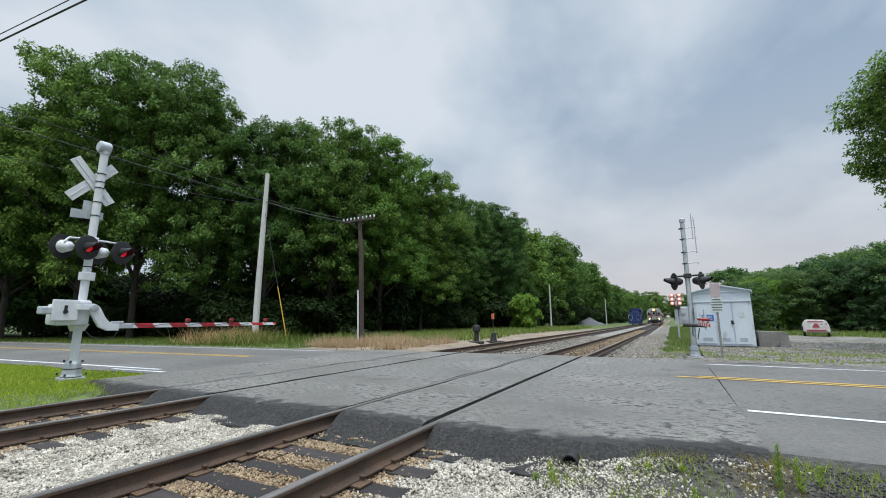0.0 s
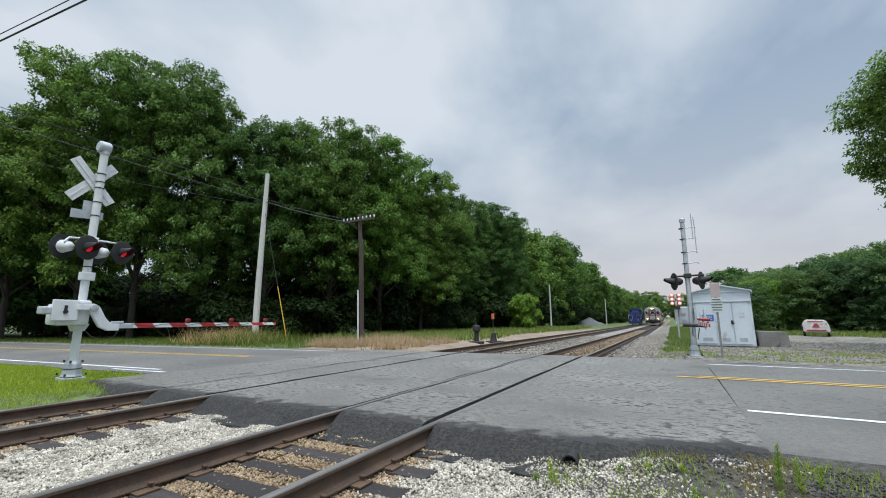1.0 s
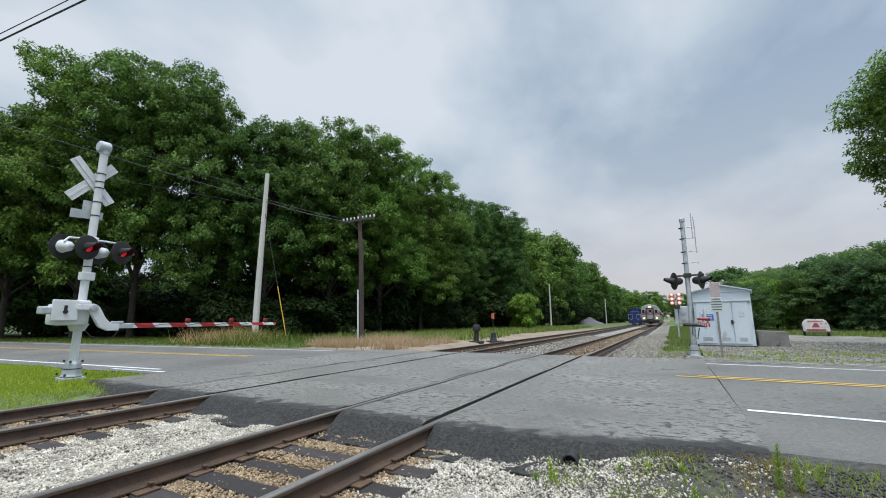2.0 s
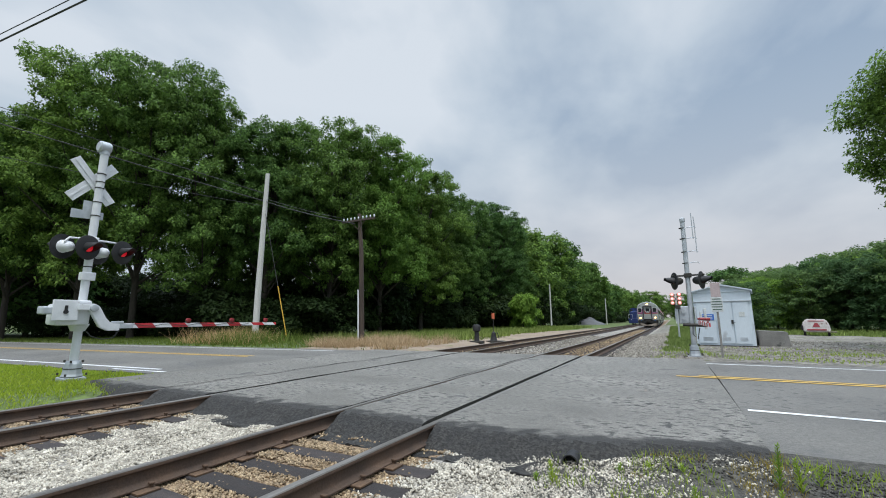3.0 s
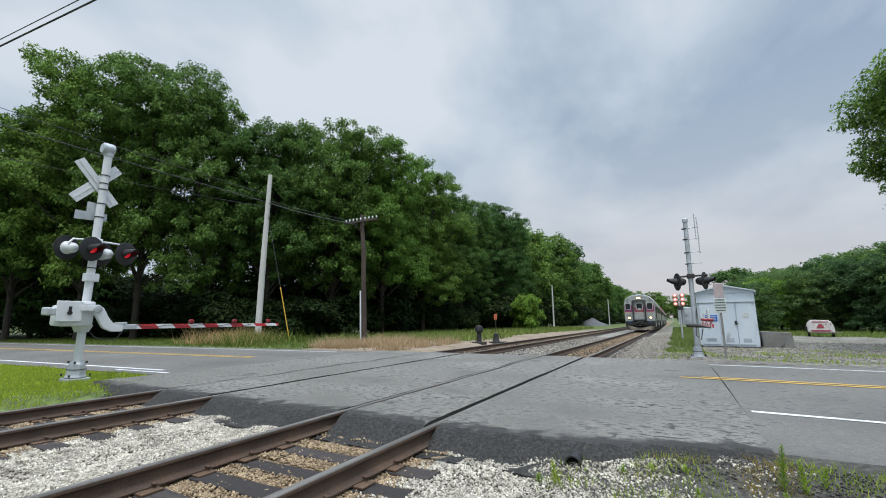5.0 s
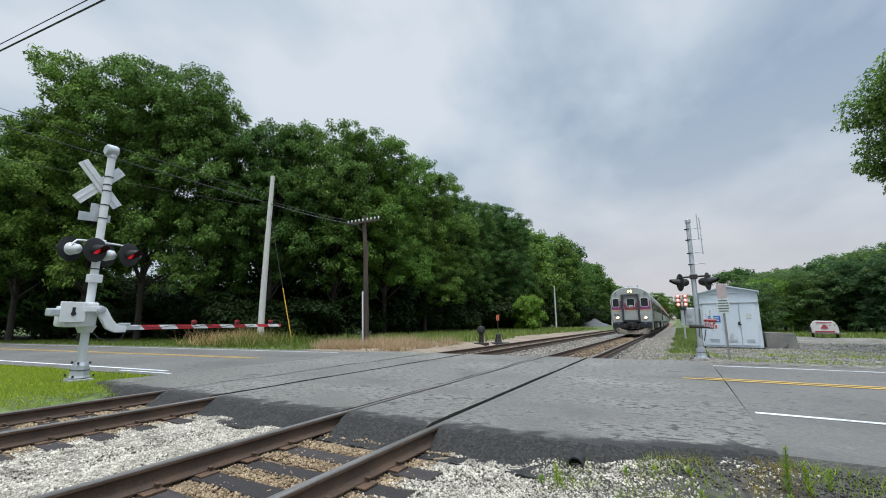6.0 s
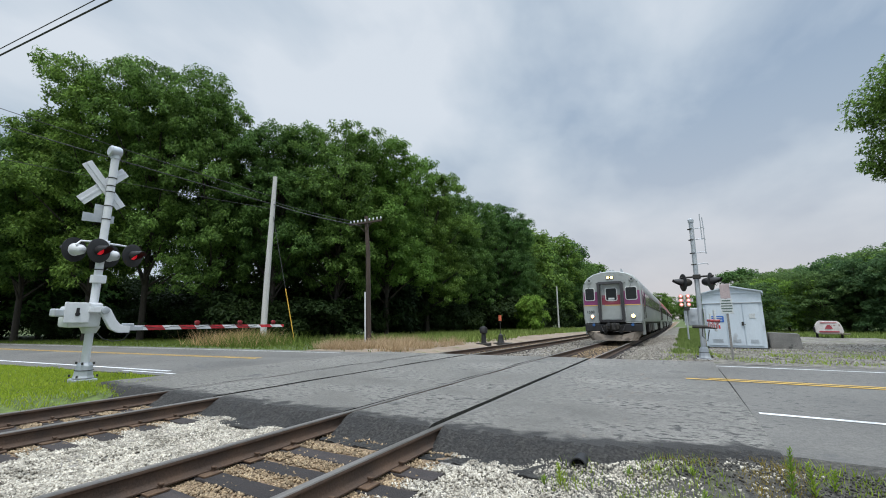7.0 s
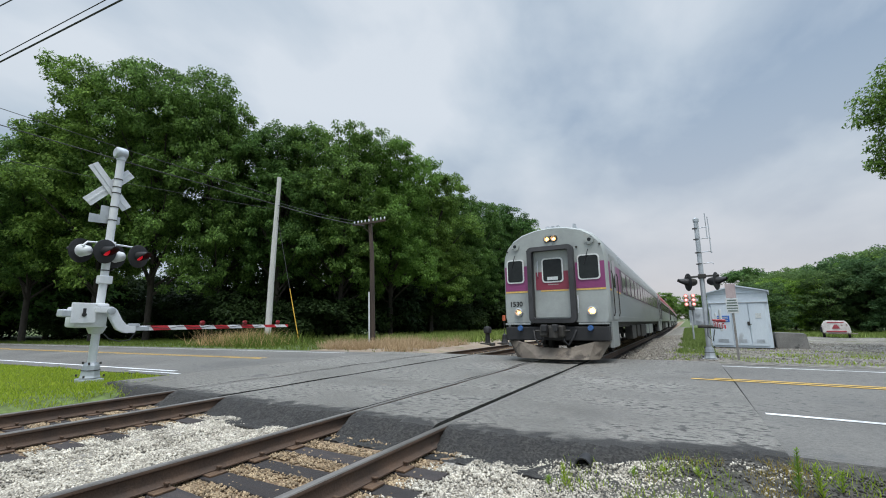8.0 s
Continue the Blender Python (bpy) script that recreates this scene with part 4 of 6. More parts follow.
def far_signal():
    t = thing("crossing_signal", (3.86, 15.72, -0.03), label="grey railroad crossing signal mast with antenna on the far roadside", category="crossing signal", group="crossing signals")
    mast_base(t, GREY_PAINT, 0.13)
    bm = bmesh.new()
    tube(bm, [(0, 0, 0.3), (0.04, 0, 4.4)], [0.076, 0.066], 20)
    part("mast", bm, GREY_PAINT, t, "tall galvanized mast", smooth=True)
    bm = bmesh.new()
    tube(bm, [(0.04, 0, 4.36), (0.04, 0, 4.46), (0.04, 0, 4.5)], [0.085, 0.085, 0.02], 16)
    part("cap", bm, GREY_PAINT, t)
    for z in (4.14, 3.78, 3.34, 2.97):
        collar(t, z, 0.09)
        bm = bmesh.new()
        tube(bm, [(0.05, 0, z), (0.28, 0, z + 0.02), (0.36, 0, z + 0.02), (0.39, 0, z - 0.03)], 0.013, 6)
        part("step_bracket", bm, GREY_PAINT, t, smooth=True)
    bm = bmesh.new()
    tube(bm, [(0.30, 0, 3.76), (0.30, 0, 4.62)], 0.014, 6)
    tube(bm, [(0.36, 0, 3.3), (0.37, 0, 4.2), (0.36, 0.02, 4.5)], 0.014, 6)
    part("antenna", bm, GREY_PAINT, t, "thin folded radio antenna")
    bm = bmesh.new()
    tube(bm, [(-0.42, 0, 2.56), (0.5, 0, 2.58)], 0.03, 8)
    box(bm, (-0.08, -0.11, 2.5), (0.14, 0.11, 2.64), 0.02)
    part("cross_arm", bm, DARK_STEEL, t)
    light_unit(t, -0.36, 0.0, 2.4, -1, False, DARK_STEEL, 22)
    light_unit(t, 0.4, 0.0, 2.4, 1, False, DARK_STEEL, -22)
    bm = bmesh.new()
    box(bm, (-0.34, -0.02, 1.02), (-0.02, 0.42, 1.58), 0.03)
    machine = part("gate_machine", bm, GREY_PAINT, t, "grey gate motor housing")
    for z in (1.2, 1.4):
        bm = bmesh.new()
        tube(bm, [(-0.2, -0.02, z), (-0.2, -0.06, z)], 0.06, 12)
        part("access_cap", bm, GREY_PAINT, machine)
    bm = bmesh.new()
    box(bm, (0.36, -0.15, 0.85), (0.42, 0.2, 1.5), 0.015)
    part("side_plate", bm, SIGN_WHITE, t)
    bm = bmesh.new()
    box(bm, (-0.42, -0.3, 1.5), (-0.27, 0.1, 1.62), 0.02)
    part("counterweight", bm, DARK_STEEL, t)
    bm = bmesh.new()
    tube(bm, [(-0.25, -0.32, 1.0), (0.4, -0.32, 0.97)], 0.05, 8)
    part("drive_shaft", bm, DARK_STEEL, t)
    for x0, z0, z1, mat in ((-0.44, 1.1, 1.5, GREY_PAINT), (0.1, 0.95, 1.55, GREY_PAINT), (0.24, 1.0, 1.4, SIGN_WHITE)):
        bm = bmesh.new()
        box(bm, (x0, -0.16, z0), (x0 + 0.05, 0.05, z1), 0.01)
        part("bracket_plate", bm, mat, t)
    gate_arm_parts(t, 4.6, 0.5, 0.16, 1.06, -1, (1.3, 2.9, 4.6), 0.036)
    bm = bmesh.new()
    tube(bm, [(0.02, -0.12, 0.95), (0.0, -0.2, 0.7), (0.12, -0.22, 0.55), (0.2, -0.16, 0.9)], 0.015, 6)
    part("cable", bm, CABLE, t, smooth=True)


# ---- trackside things ----
def build_shed():
    t = thing("equipment_shed", (4.22, 22.3, -0.05), -8.0, "pale blue-grey metal signal equipment shed with double doors", "shed")
    W, D, H = 2.14, 2.6, 2.40
    bm = bmesh.new()
    box(bm, (-0.06, -0.06, -0.12), (W + 0.06, D + 0.06, 0.06), 0.01)
    part("foundation", bm, DARK_STEEL, t, "dark base frame")
    bm = bmesh.new()
    prism(bm, [(0, 0.06), (W, 0.06), (W, H), (W / 2, H + 0.24), (0, H)], 0, D)
    part("wall", bm, SHED_PAINT, t)
    bm = bmesh.new()
    prism(bm, [(-0.08, H - 0.06), (-0.08, H + 0.02), (W / 2, H + 0.31), (W + 0.08, H + 0.02), (W + 0.08, H - 0.06), (W + 0.04, H - 0.06), (W + 0.04, H - 0.01), (W / 2, H + 0.25), (-0.04, H - 0.01), (-0.04, H - 0.06)], -0.12, D + 0.12)
    part("roof", bm, SHED_PAINT, t, "shallow gabled metal roof")
    bm = bmesh.new()
    box(bm, (0, -0.03, H - 0.05), (W, -0.004, H + 0.01), 0.004)
    part("fascia", bm, SHED_PAINT, t)
    for x0, x1 in ((0.1, 0.78), (0.84, 1.42), (1.45, 2.02)):
        bm = bmesh.new()
        box(bm, (x0, -0.035, 0.14), (x1, -0.003, H - 0.48), 0.008)
        d = part("door" if x0 > 0.8 else "panel", bm, SHED_PAINT, t)
        bm = bmesh.new()
        for k in range(4):
            box(bm, (x0 + 0.15, -0.045, 0.26 + 0.04 * k), (x1 - 0.15, -0.034, 0.28 + 0.04 * k), 0)
        part("vent", bm, GREY_PAINT, d)
    bm = bmesh.new()
    box(bm, (0.0, -0.06, H - 0.47), (W, -0.003, H - 0.43), 0.006)
    part("drip_rail", bm, GREY_PAINT, t)
    bm = bmesh.new()
    box(bm, (1.36, -0.08, 0.98), (1.44, -0.036, 1.14), 0.01)
    tube(bm, [(1.4, -0.09, 1.02), (1.5, -0.09, 1.02)], 0.012, 6)
    part("door_handle", bm, DARK_STEEL, t)
    bm = bmesh.new()
    box(bm, (0.24, -0.05, 1.13), (0.74, -0.037, 1.4), 0.006)
    s = part("blue_sign", bm, SIGN_BLUE, t, "small blue notice")
    for k in range(3):
        bm = bmesh.new()
        box(bm, (0.3, -0.056, 1.18 + 0.07 * k), (0.68, -0.051, 1.205 + 0.07 * k))
        part("text_bar", bm, SIGN_WHITE, s)
    bm = bmesh.new()
    box(bm, (1.66, -0.048, 1.28), (1.86, -0.037, 1.48), 0.004)
    part("notice", bm, SIGN_WHITE, t, "small white notice")


def build_sign_post():
    t = thing("sign_post", (4.58, 15.57, -0.05), label="thin steel post with two faded rectangular road signs", category="road sign")
    bm = bmesh.new()
    box(bm, (-0.03, -0.015, -0.2), (0.03, 0.015, 2.3), 0.006)
    part("post", bm, CONCRETE, t, "dull grey steel post")
    bm = bmesh.new()
    box(bm, (-0.13, -0.035, 1.86), (0.13, -0.02, 2.3), 0.006)
    part("upper_sign", bm, PINK_SIGN, t, "faded pinkish rectangular plate")
    bm = bmesh.new()
    box(bm, (-0.155, -0.035, 1.4), (0.155, -0.02, 1.85), 0.006)
    s = part("lower_sign", bm, SIGN_WHITE, t, "white plate with dark text bars")
    for k, w in enumerate((0.12, 0.14, 0.14, 0.13, 0.11)):
        bm = bmesh.new()
        box(bm, (-w, -0.041, 1.46 + 0.08 * k), (w, -0.036, 1.49 + 0.08 * k))
        part("text_bar", bm, SIGN_GREEN, s)


def build_concrete_block():
    t = bmesh.new()
    prism(t, [(0, 0), (1.08, 0), (1.0, 0.68), (0.0, 0.72)], 0, 1.1)
    bmesh.ops.bevel(t, geom=t.edges[:], offset=0.03, segments=2, affect='EDGES')
    bmesh.ops.subdivide_edges(t, edges=t.edges[:], cuts=2)
    for v in t.verts:
        v.co += 0.008 * noise.noise_vector(v.co * 4)
    ob = part("concrete_block", t, CONCRETE, m=pose(6.5, 22.5, -0.14, 0, 0, -4))
    tagged(ob, "dark weathered concrete foundation block beside the shed", "concrete block")


def build_trailer():
    t = thing("utility_trailer", (11.75, 36.9, -0.05), -14, "white towed utility trailer with a red rear marker on grass edge", "trailer")
    t.scale = (0.58, 0.6, 0.76)
    bm = bmesh.new()
    prism(bm, [(-1.2, 0.4), (1.2, 0.4), (1.15, 0.95), (0.85, 1.45), (-0.9, 1.5), (-1.25, 1.1)], 0, 2.2)
    bmesh.ops.bevel(bm, geom=bm.edges[:], offset=0.08, segments=2, affect='EDGES', clamp_overlap=True)
    part("body", bm, GRIMY_WHITE, t, "white rounded hood", smooth=True)
    bm = bmesh.new()
    prism(bm, [(-0.34, 0.8), (0.34, 0.8), (0.12, 1.15), (-0.12, 1.15)], -0.03, -0.004)
    part("marker", bm, COACH_RED, t, "faded red marker panel")
    for z0, z1, w in ((1.28, 1.36, 0.7), (0.5, 0.62, 0.85)):
        bm = bmesh.new()
        box(bm, (-w, -0.03, z0), (w, -0.004, z1), 0.008)
        part("stripe", bm, COACH_RED, t)
    bm = bmesh.new()
    box(bm, (-0.7, -0.4, 0.34), (1.7, 0.3, 0.42), 0.02)
    part("deck", bm, PLOW, t)
    for x in (-1.12, 1.0):
        bm = bmesh.new()
        tube(bm, [(x - 0.12, 0.9, 0.33), (x - 0.1, 0.9, 0.33), (x + 0.1, 0.9, 0.33), (x + 0.12, 0.9, 0.33)], [0.3, 0.34, 0.34, 0.3], 20)
        w = part("wheel", bm, BLACK_PAINT, t, "black tyre", smooth=True)
    bm = bmesh.new()
    box(bm, (-1.35, -0.05, 0.5), (-1.18, 1.2, 0.95), 0.05)
    part("fender", bm, BLACK_PAINT, t)


def build_poles():
    # bleached pole by the road with its guy wire
    t = thing("utility_pole", (-21.41, 19.13, -0.1), label="bleached grey wooden utility pole leaning in tall grass", category="utility pole", group="utility poles")
    bm = bmesh.new()
    tube(bm, [(0, 0, -0.4), (0.06, 0, 4), (0.17, 0, 8), (0.28, 0, 11.7)], [0.215, 0.2, 0.17, 0.14], 16)
    part("pole", bm, POLE_GREY, t, smooth=True)
    bm = bmesh.new()
    tube(bm, [(0.2, -0.05, 9.3), (2.55, 0.5, 0.0)], 0.018, 5)
    part("guy_wire", bm, CABLE, t)
    bm = bmesh.new()
    tube(bm, [(1.628, 0.284, 3.65), (2.563, 0.503, -0.05)], 0.03, 8)
    part("guy_guard", bm, YELLOW_GUARD, t, "yellow plastic guy guard")
    # brown pole with crossarm
    t = thing("utility_pole", (-12.54, 19.44, -0.1), label="old brown wooden utility pole with crossarm and insulators", category="utility pole", group="utility poles")
    bm = bmesh.new()
    tube(bm, [(0.0, 0, -0.4), (-0.12, 0, 3), (-0.2, 0, 5.5), (-0.42, 0, 7.75)], [0.16, 0.145, 0.13, 0.11], 14)
    part("pole", bm, POLE_BROWN, t, smooth=True)
    bm = bmesh.new()
    box(bm, (-1.62, -0.2, 7.25), (0.9, -0.1, 7.37), 0.01, m=Matrix.Translation((0, 0, 0)))
    arm = part("crossarm", bm, POLE_BROWN, t)
    bm = bmesh.new()
    for s in (-1, 1):
        tube(bm, [(-0.38, -0.14, 6.75), (-0.38 + s * 0.55, -0.16, 7.26)], 0.02, 5)
    part("brace", bm, POLE_BROWN, t)
    bm = bmesh.new()
    tube(bm, [(-1.5, -0.15, 7.37), (-1.5, -0.15, 7.43), (-1.5, -0.15, 7.5), (-1.5, -0.15, 7.54)], [0.02, 0.045, 0.05, 0.02], 10)
    ins = part("insulator", bm, PORCELAIN, arm, "pale glass insulator", smooth=True)
    for k in range(1, 9):
        o = new("insulator", ins.data)
        o.parent = arm
        o.matrix_basis = pose(0.285 * k + (0.06 if k > 4 else 0), 0, 0)
    bm = bmesh.new()
    tube(bm, [(-0.1, -0.2, -0.1), (-0.2, -0.2, 3.1)], 0.045, 8)
    part("conduit", bm, WHITE_PAINT, t, "white plastic conduit")
    # bare pole on the verge that carries the near wires
    t = thing("utility_pole", (-19.6, 1.4, -0.1), label="grey wooden utility pole on the mown verge", category="utility pole", group="utility poles")
    bm = bmesh.new()
    tube(bm, [(0, 0, -0.4), (0, 0, 5), (0, 0, 11.4)], [0.19, 0.165, 0.13], 14)
    part("pole", bm, POLE_GREY, t, smooth=True)
    # further poles along the siding
    for x, y, h in ((-16.3, 78, 7.9), (-13.4, 130, 7.4)):
        t = thing("utility_pole", (x, y, -0.1), label="slim pale pole standing before the distant wood", category="utility pole", group="utility poles")
        bm = bmesh.new()
        tube(bm, [(0, 0, -0.4), (0, 0, h)], [0.16, 0.12], 10)
        part("pole", bm, POLE_GREY, t, smooth=True)


def build_wires():
    def wire(a, b, sag, r, n=24):
        t = thing("overhead_wire", label="thin dark overhead cable", category="cable", group="overhead wires")
        bm = bmesh.new()
        a, b = Vector(a), Vector(b)
        tube(bm, [a.lerp(b, k / n) - Vector((0, 0, 4 * sag * (k / n) * (1 - k / n))) for k in range(n + 1)], r, 5)
        part("strand", bm, CABLE, t, smooth=True)
    wire((-13.13, 19.25, 7.0), (-21.2, 19.1, 9.55), 0.12, 0.03)
    wire((-13.9, 19.25, 7.4), (-21.2, 19.15, 9.75), 0.1, 0.014)
    wire((-21.2, 19.1, 9.55), (-46, -0.6, 18.6), 0.15, 0.034)
    wire((-21.2, 19.15, 10.1), (-41.5, 1.2, 18.4), 0.15, 0.022)
    wire((-21.2, 19.1, 9.2), (-46, 0.5, 15.0), 0.25, 0.018)
    wire((-19.5, 1.4, 9.35), (-12.03, 4.46, 12.71), 0.0, 0.018)
    # service drop close overhead
    wire((-19.5, 1.385, 7.108), (0.55, 4.84, 8.99), 0.0, 0.02)
    wire((-19.5, 1.61, 7.6), (0.5, 4.6, 8.9), 0.0, 0.011)


def build_switch_stands():
    t = thing("switch_stand", (-6.75, 22.7, -0.12), label="black switch stand with a round lamp head beside the siding", category="switch stand", group="switch stands")
    bm = bmesh.new()
    box(bm, (-0.35, -0.3, -0.1), (0.35, 0.3, 0.12), 0.02)
    part("base", bm, DARK_STEEL, t)
    bm = bmesh.new()
    tube(bm, [(0, 0, 0.1), (0, 0, 0.25), (0, 0, 0.62)], [0.17, 0.14, 0.13], 12)
    part("column", bm, BLACK_PAINT, t, smooth=True)
    bm = bmesh.new()
    tube(bm, [(0, 0, 0.62), (0, 0, 0.7), (0, 0, 0.9), (0, 0, 1.02), (0, 0, 1.06)], [0.1, 0.22, 0.24, 0.19, 0.06], 16)
    part("lamp_head", bm, BLACK_PAINT, t, smooth=True)
    t = thing("switch_stand", (-6.3, 24.2, -0.12), label="black switch stand with a raised orange target", category="switch stand", group="switch stands")
    bm = bmesh.new()
    box(bm, (-0.4, -0.3, -0.1), (0.6, 0.3, 0.08), 0.02)
    part("base", bm, DARK_STEEL, t)
    bm = bmesh.new()
    tube(bm, [(0, 0, 0.05), (0, 0, 0.3), (0, 0, 0.55), (0, 0, 0.62)], [0.24, 0.16, 0.12, 0.04], 10)
    tube(bm, [(0.1, 0, 0.5), (0.25, 0, 0.55), (0.34, 0, 0.2)], 0.025, 6)
    part("stand", bm, BLACK_PAINT, t)
    bm = bmesh.new()
    tube(bm, [(0, 0, 0.6), (0, 0, 1.7)], 0.02, 6)
    part("rod", bm, DARK_STEEL, t)
    bm = bmesh.new()
    box(bm, (-0.09, -0.012, 1.38), (0.09, 0.012, 1.72), 0.005)
    part("target", bm, ORANGE, t, "orange rectangular target")


def build_far_lights():
    t = thing("flashing_signal", (3.62, 30.0, -0.05), label="lit cluster of red signal lamps on a slim post", category="signal")
    bm = bmesh.new()
    tube(bm, [(0, 0, -0.3), (0, 0, 2.2)], 0.05, 8)
    part("post", bm, GREY_PAINT, t)
    bm = bmesh.new()
    box(bm, (-0.45, 0.03, 2.36), (0.45, 0.08, 2.5), 0.01)
    box(bm, (-0.05, 0.03, 2.0), (0.05, 0.08, 2.8), 0.01)
    part("bracket", bm, SIGN_WHITE, t)
    for x in (-0.2, 0.2):
        for z in (2.2, 2.46, 2.72):
            bm = bmesh.new()
            tube(bm, [(x, 0.02, z), (x, -0.06, z)], [0.115, 0.105], 16)
            h = part("lamp_ring", bm, LAMP_REDGLOW, t, "glowing red lamp ring")
            bm = bmesh.new()
            tube(bm, [(x, -0.06, z), (x, -0.085, z)], [0.07, 0.045], 12)
            part("lamp", bm, LAMP_PINK, h, "bright lamp centre")


def build_heap():
    bm = bmesh.new()
    bmesh.ops.create_grid(bm, x_segments=24, y_segments=24, size=1)
    for v in bm.verts:
        r = v.co.length
        v.co.z = max(0, 1 - r) * 2.3 + 0.35 * noise.noise(v.co * 3) * max(0, 1.1 - r) - 0.15
        v.co.x *= 4.8
        v.co.y *= 4.0
    tagged(part("gravel_heap", bm, GREY_HEAP, m=pose(-17.0, 122, -0.6), smooth=True), "grey heap of crushed stone at the wood's edge", "gravel heap")


# ---- rolling stock ----
def car_outline(k=1.0, drop=0.0):
    half = [(1.53, 1.14), (1.57, 1.3), (1.57, 2.95), (1.53, 3.22), (1.42, 3.48), (1.22, 3.7), (0.92, 3.87), (0.5, 3.98), (0.0, 4.02)]
    pts = [(x * k, z - drop * max(0, z - 1.2)) for x, z in half]
    return pts + [(-x, z) for x, z in pts[-2::-1]]


def rounded(cx, cz, w, h, r, n=4):
    pts = []
    for sx, sz, a0 in ((1, 1, 0), (-1, 1, 90), (-1, -1, 180), (1, -1, 270)):
        for k in range(n + 1):
            a = radians(a0 + 90 * k / n)
            pts.append((cx + sx * (w / 2 - r) + r * math.cos(a), cz + sz * (h / 2 - r) + r * math.sin(a)))
    return pts


CAR_LEN = 25.9
wheelsets = []


def build_bogie(parent, y):
    for s in (-1, 1):
        bm = bmesh.new()
        box(bm, (s * 0.98 - 0.06, y - 1.7, 0.38), (s * 0.98 + 0.06, y + 1.7, 0.62), 0.03)
        box(bm, (s * 1.0 - 0.1, y - 0.35, 0.3), (s * 1.0 + 0.1, y + 0.35, 0.95), 0.03)
        for d in (-1.25, 1.25):
            box(bm, (s * 1.0 - 0.1, y + d - 0.18, 0.28), (s * 1.0 + 0.1, y + d + 0.18, 0.64), 0.03)
        part("bogie_frame", bm, DARK_STEEL, parent)
    for d in (-1.25, 1.25):
        bm = bmesh.new()
        for s in (-1, 1):
            tube(bm, [(s * 0.69, 0, 0), (s * 0.715, 0, 0), (s * 0.72, 0, 0), (s * 0.83, 0, 0)], [0.45, 0.45, 0.42, 0.415], 28)
            for q in range(5):
                a = 2 * math.pi * q / 5
                tube(bm, [(s * 0.83, 0.25 * math.cos(a), 0.25 * math.sin(a)), (s * 0.836, 0.25 * math.cos(a), 0.25 * math.sin(a))], 0.05, 8)
        tube(bm, [(-0.9, 0, 0), (0.9, 0, 0)], 0.08, 10)
        w = part("wheelset", bm, DARK_STEEL, parent, "pair of steel wheels on an axle", m=pose(0, y + d, 0.42))
        wheelsets.append((w, y + d))


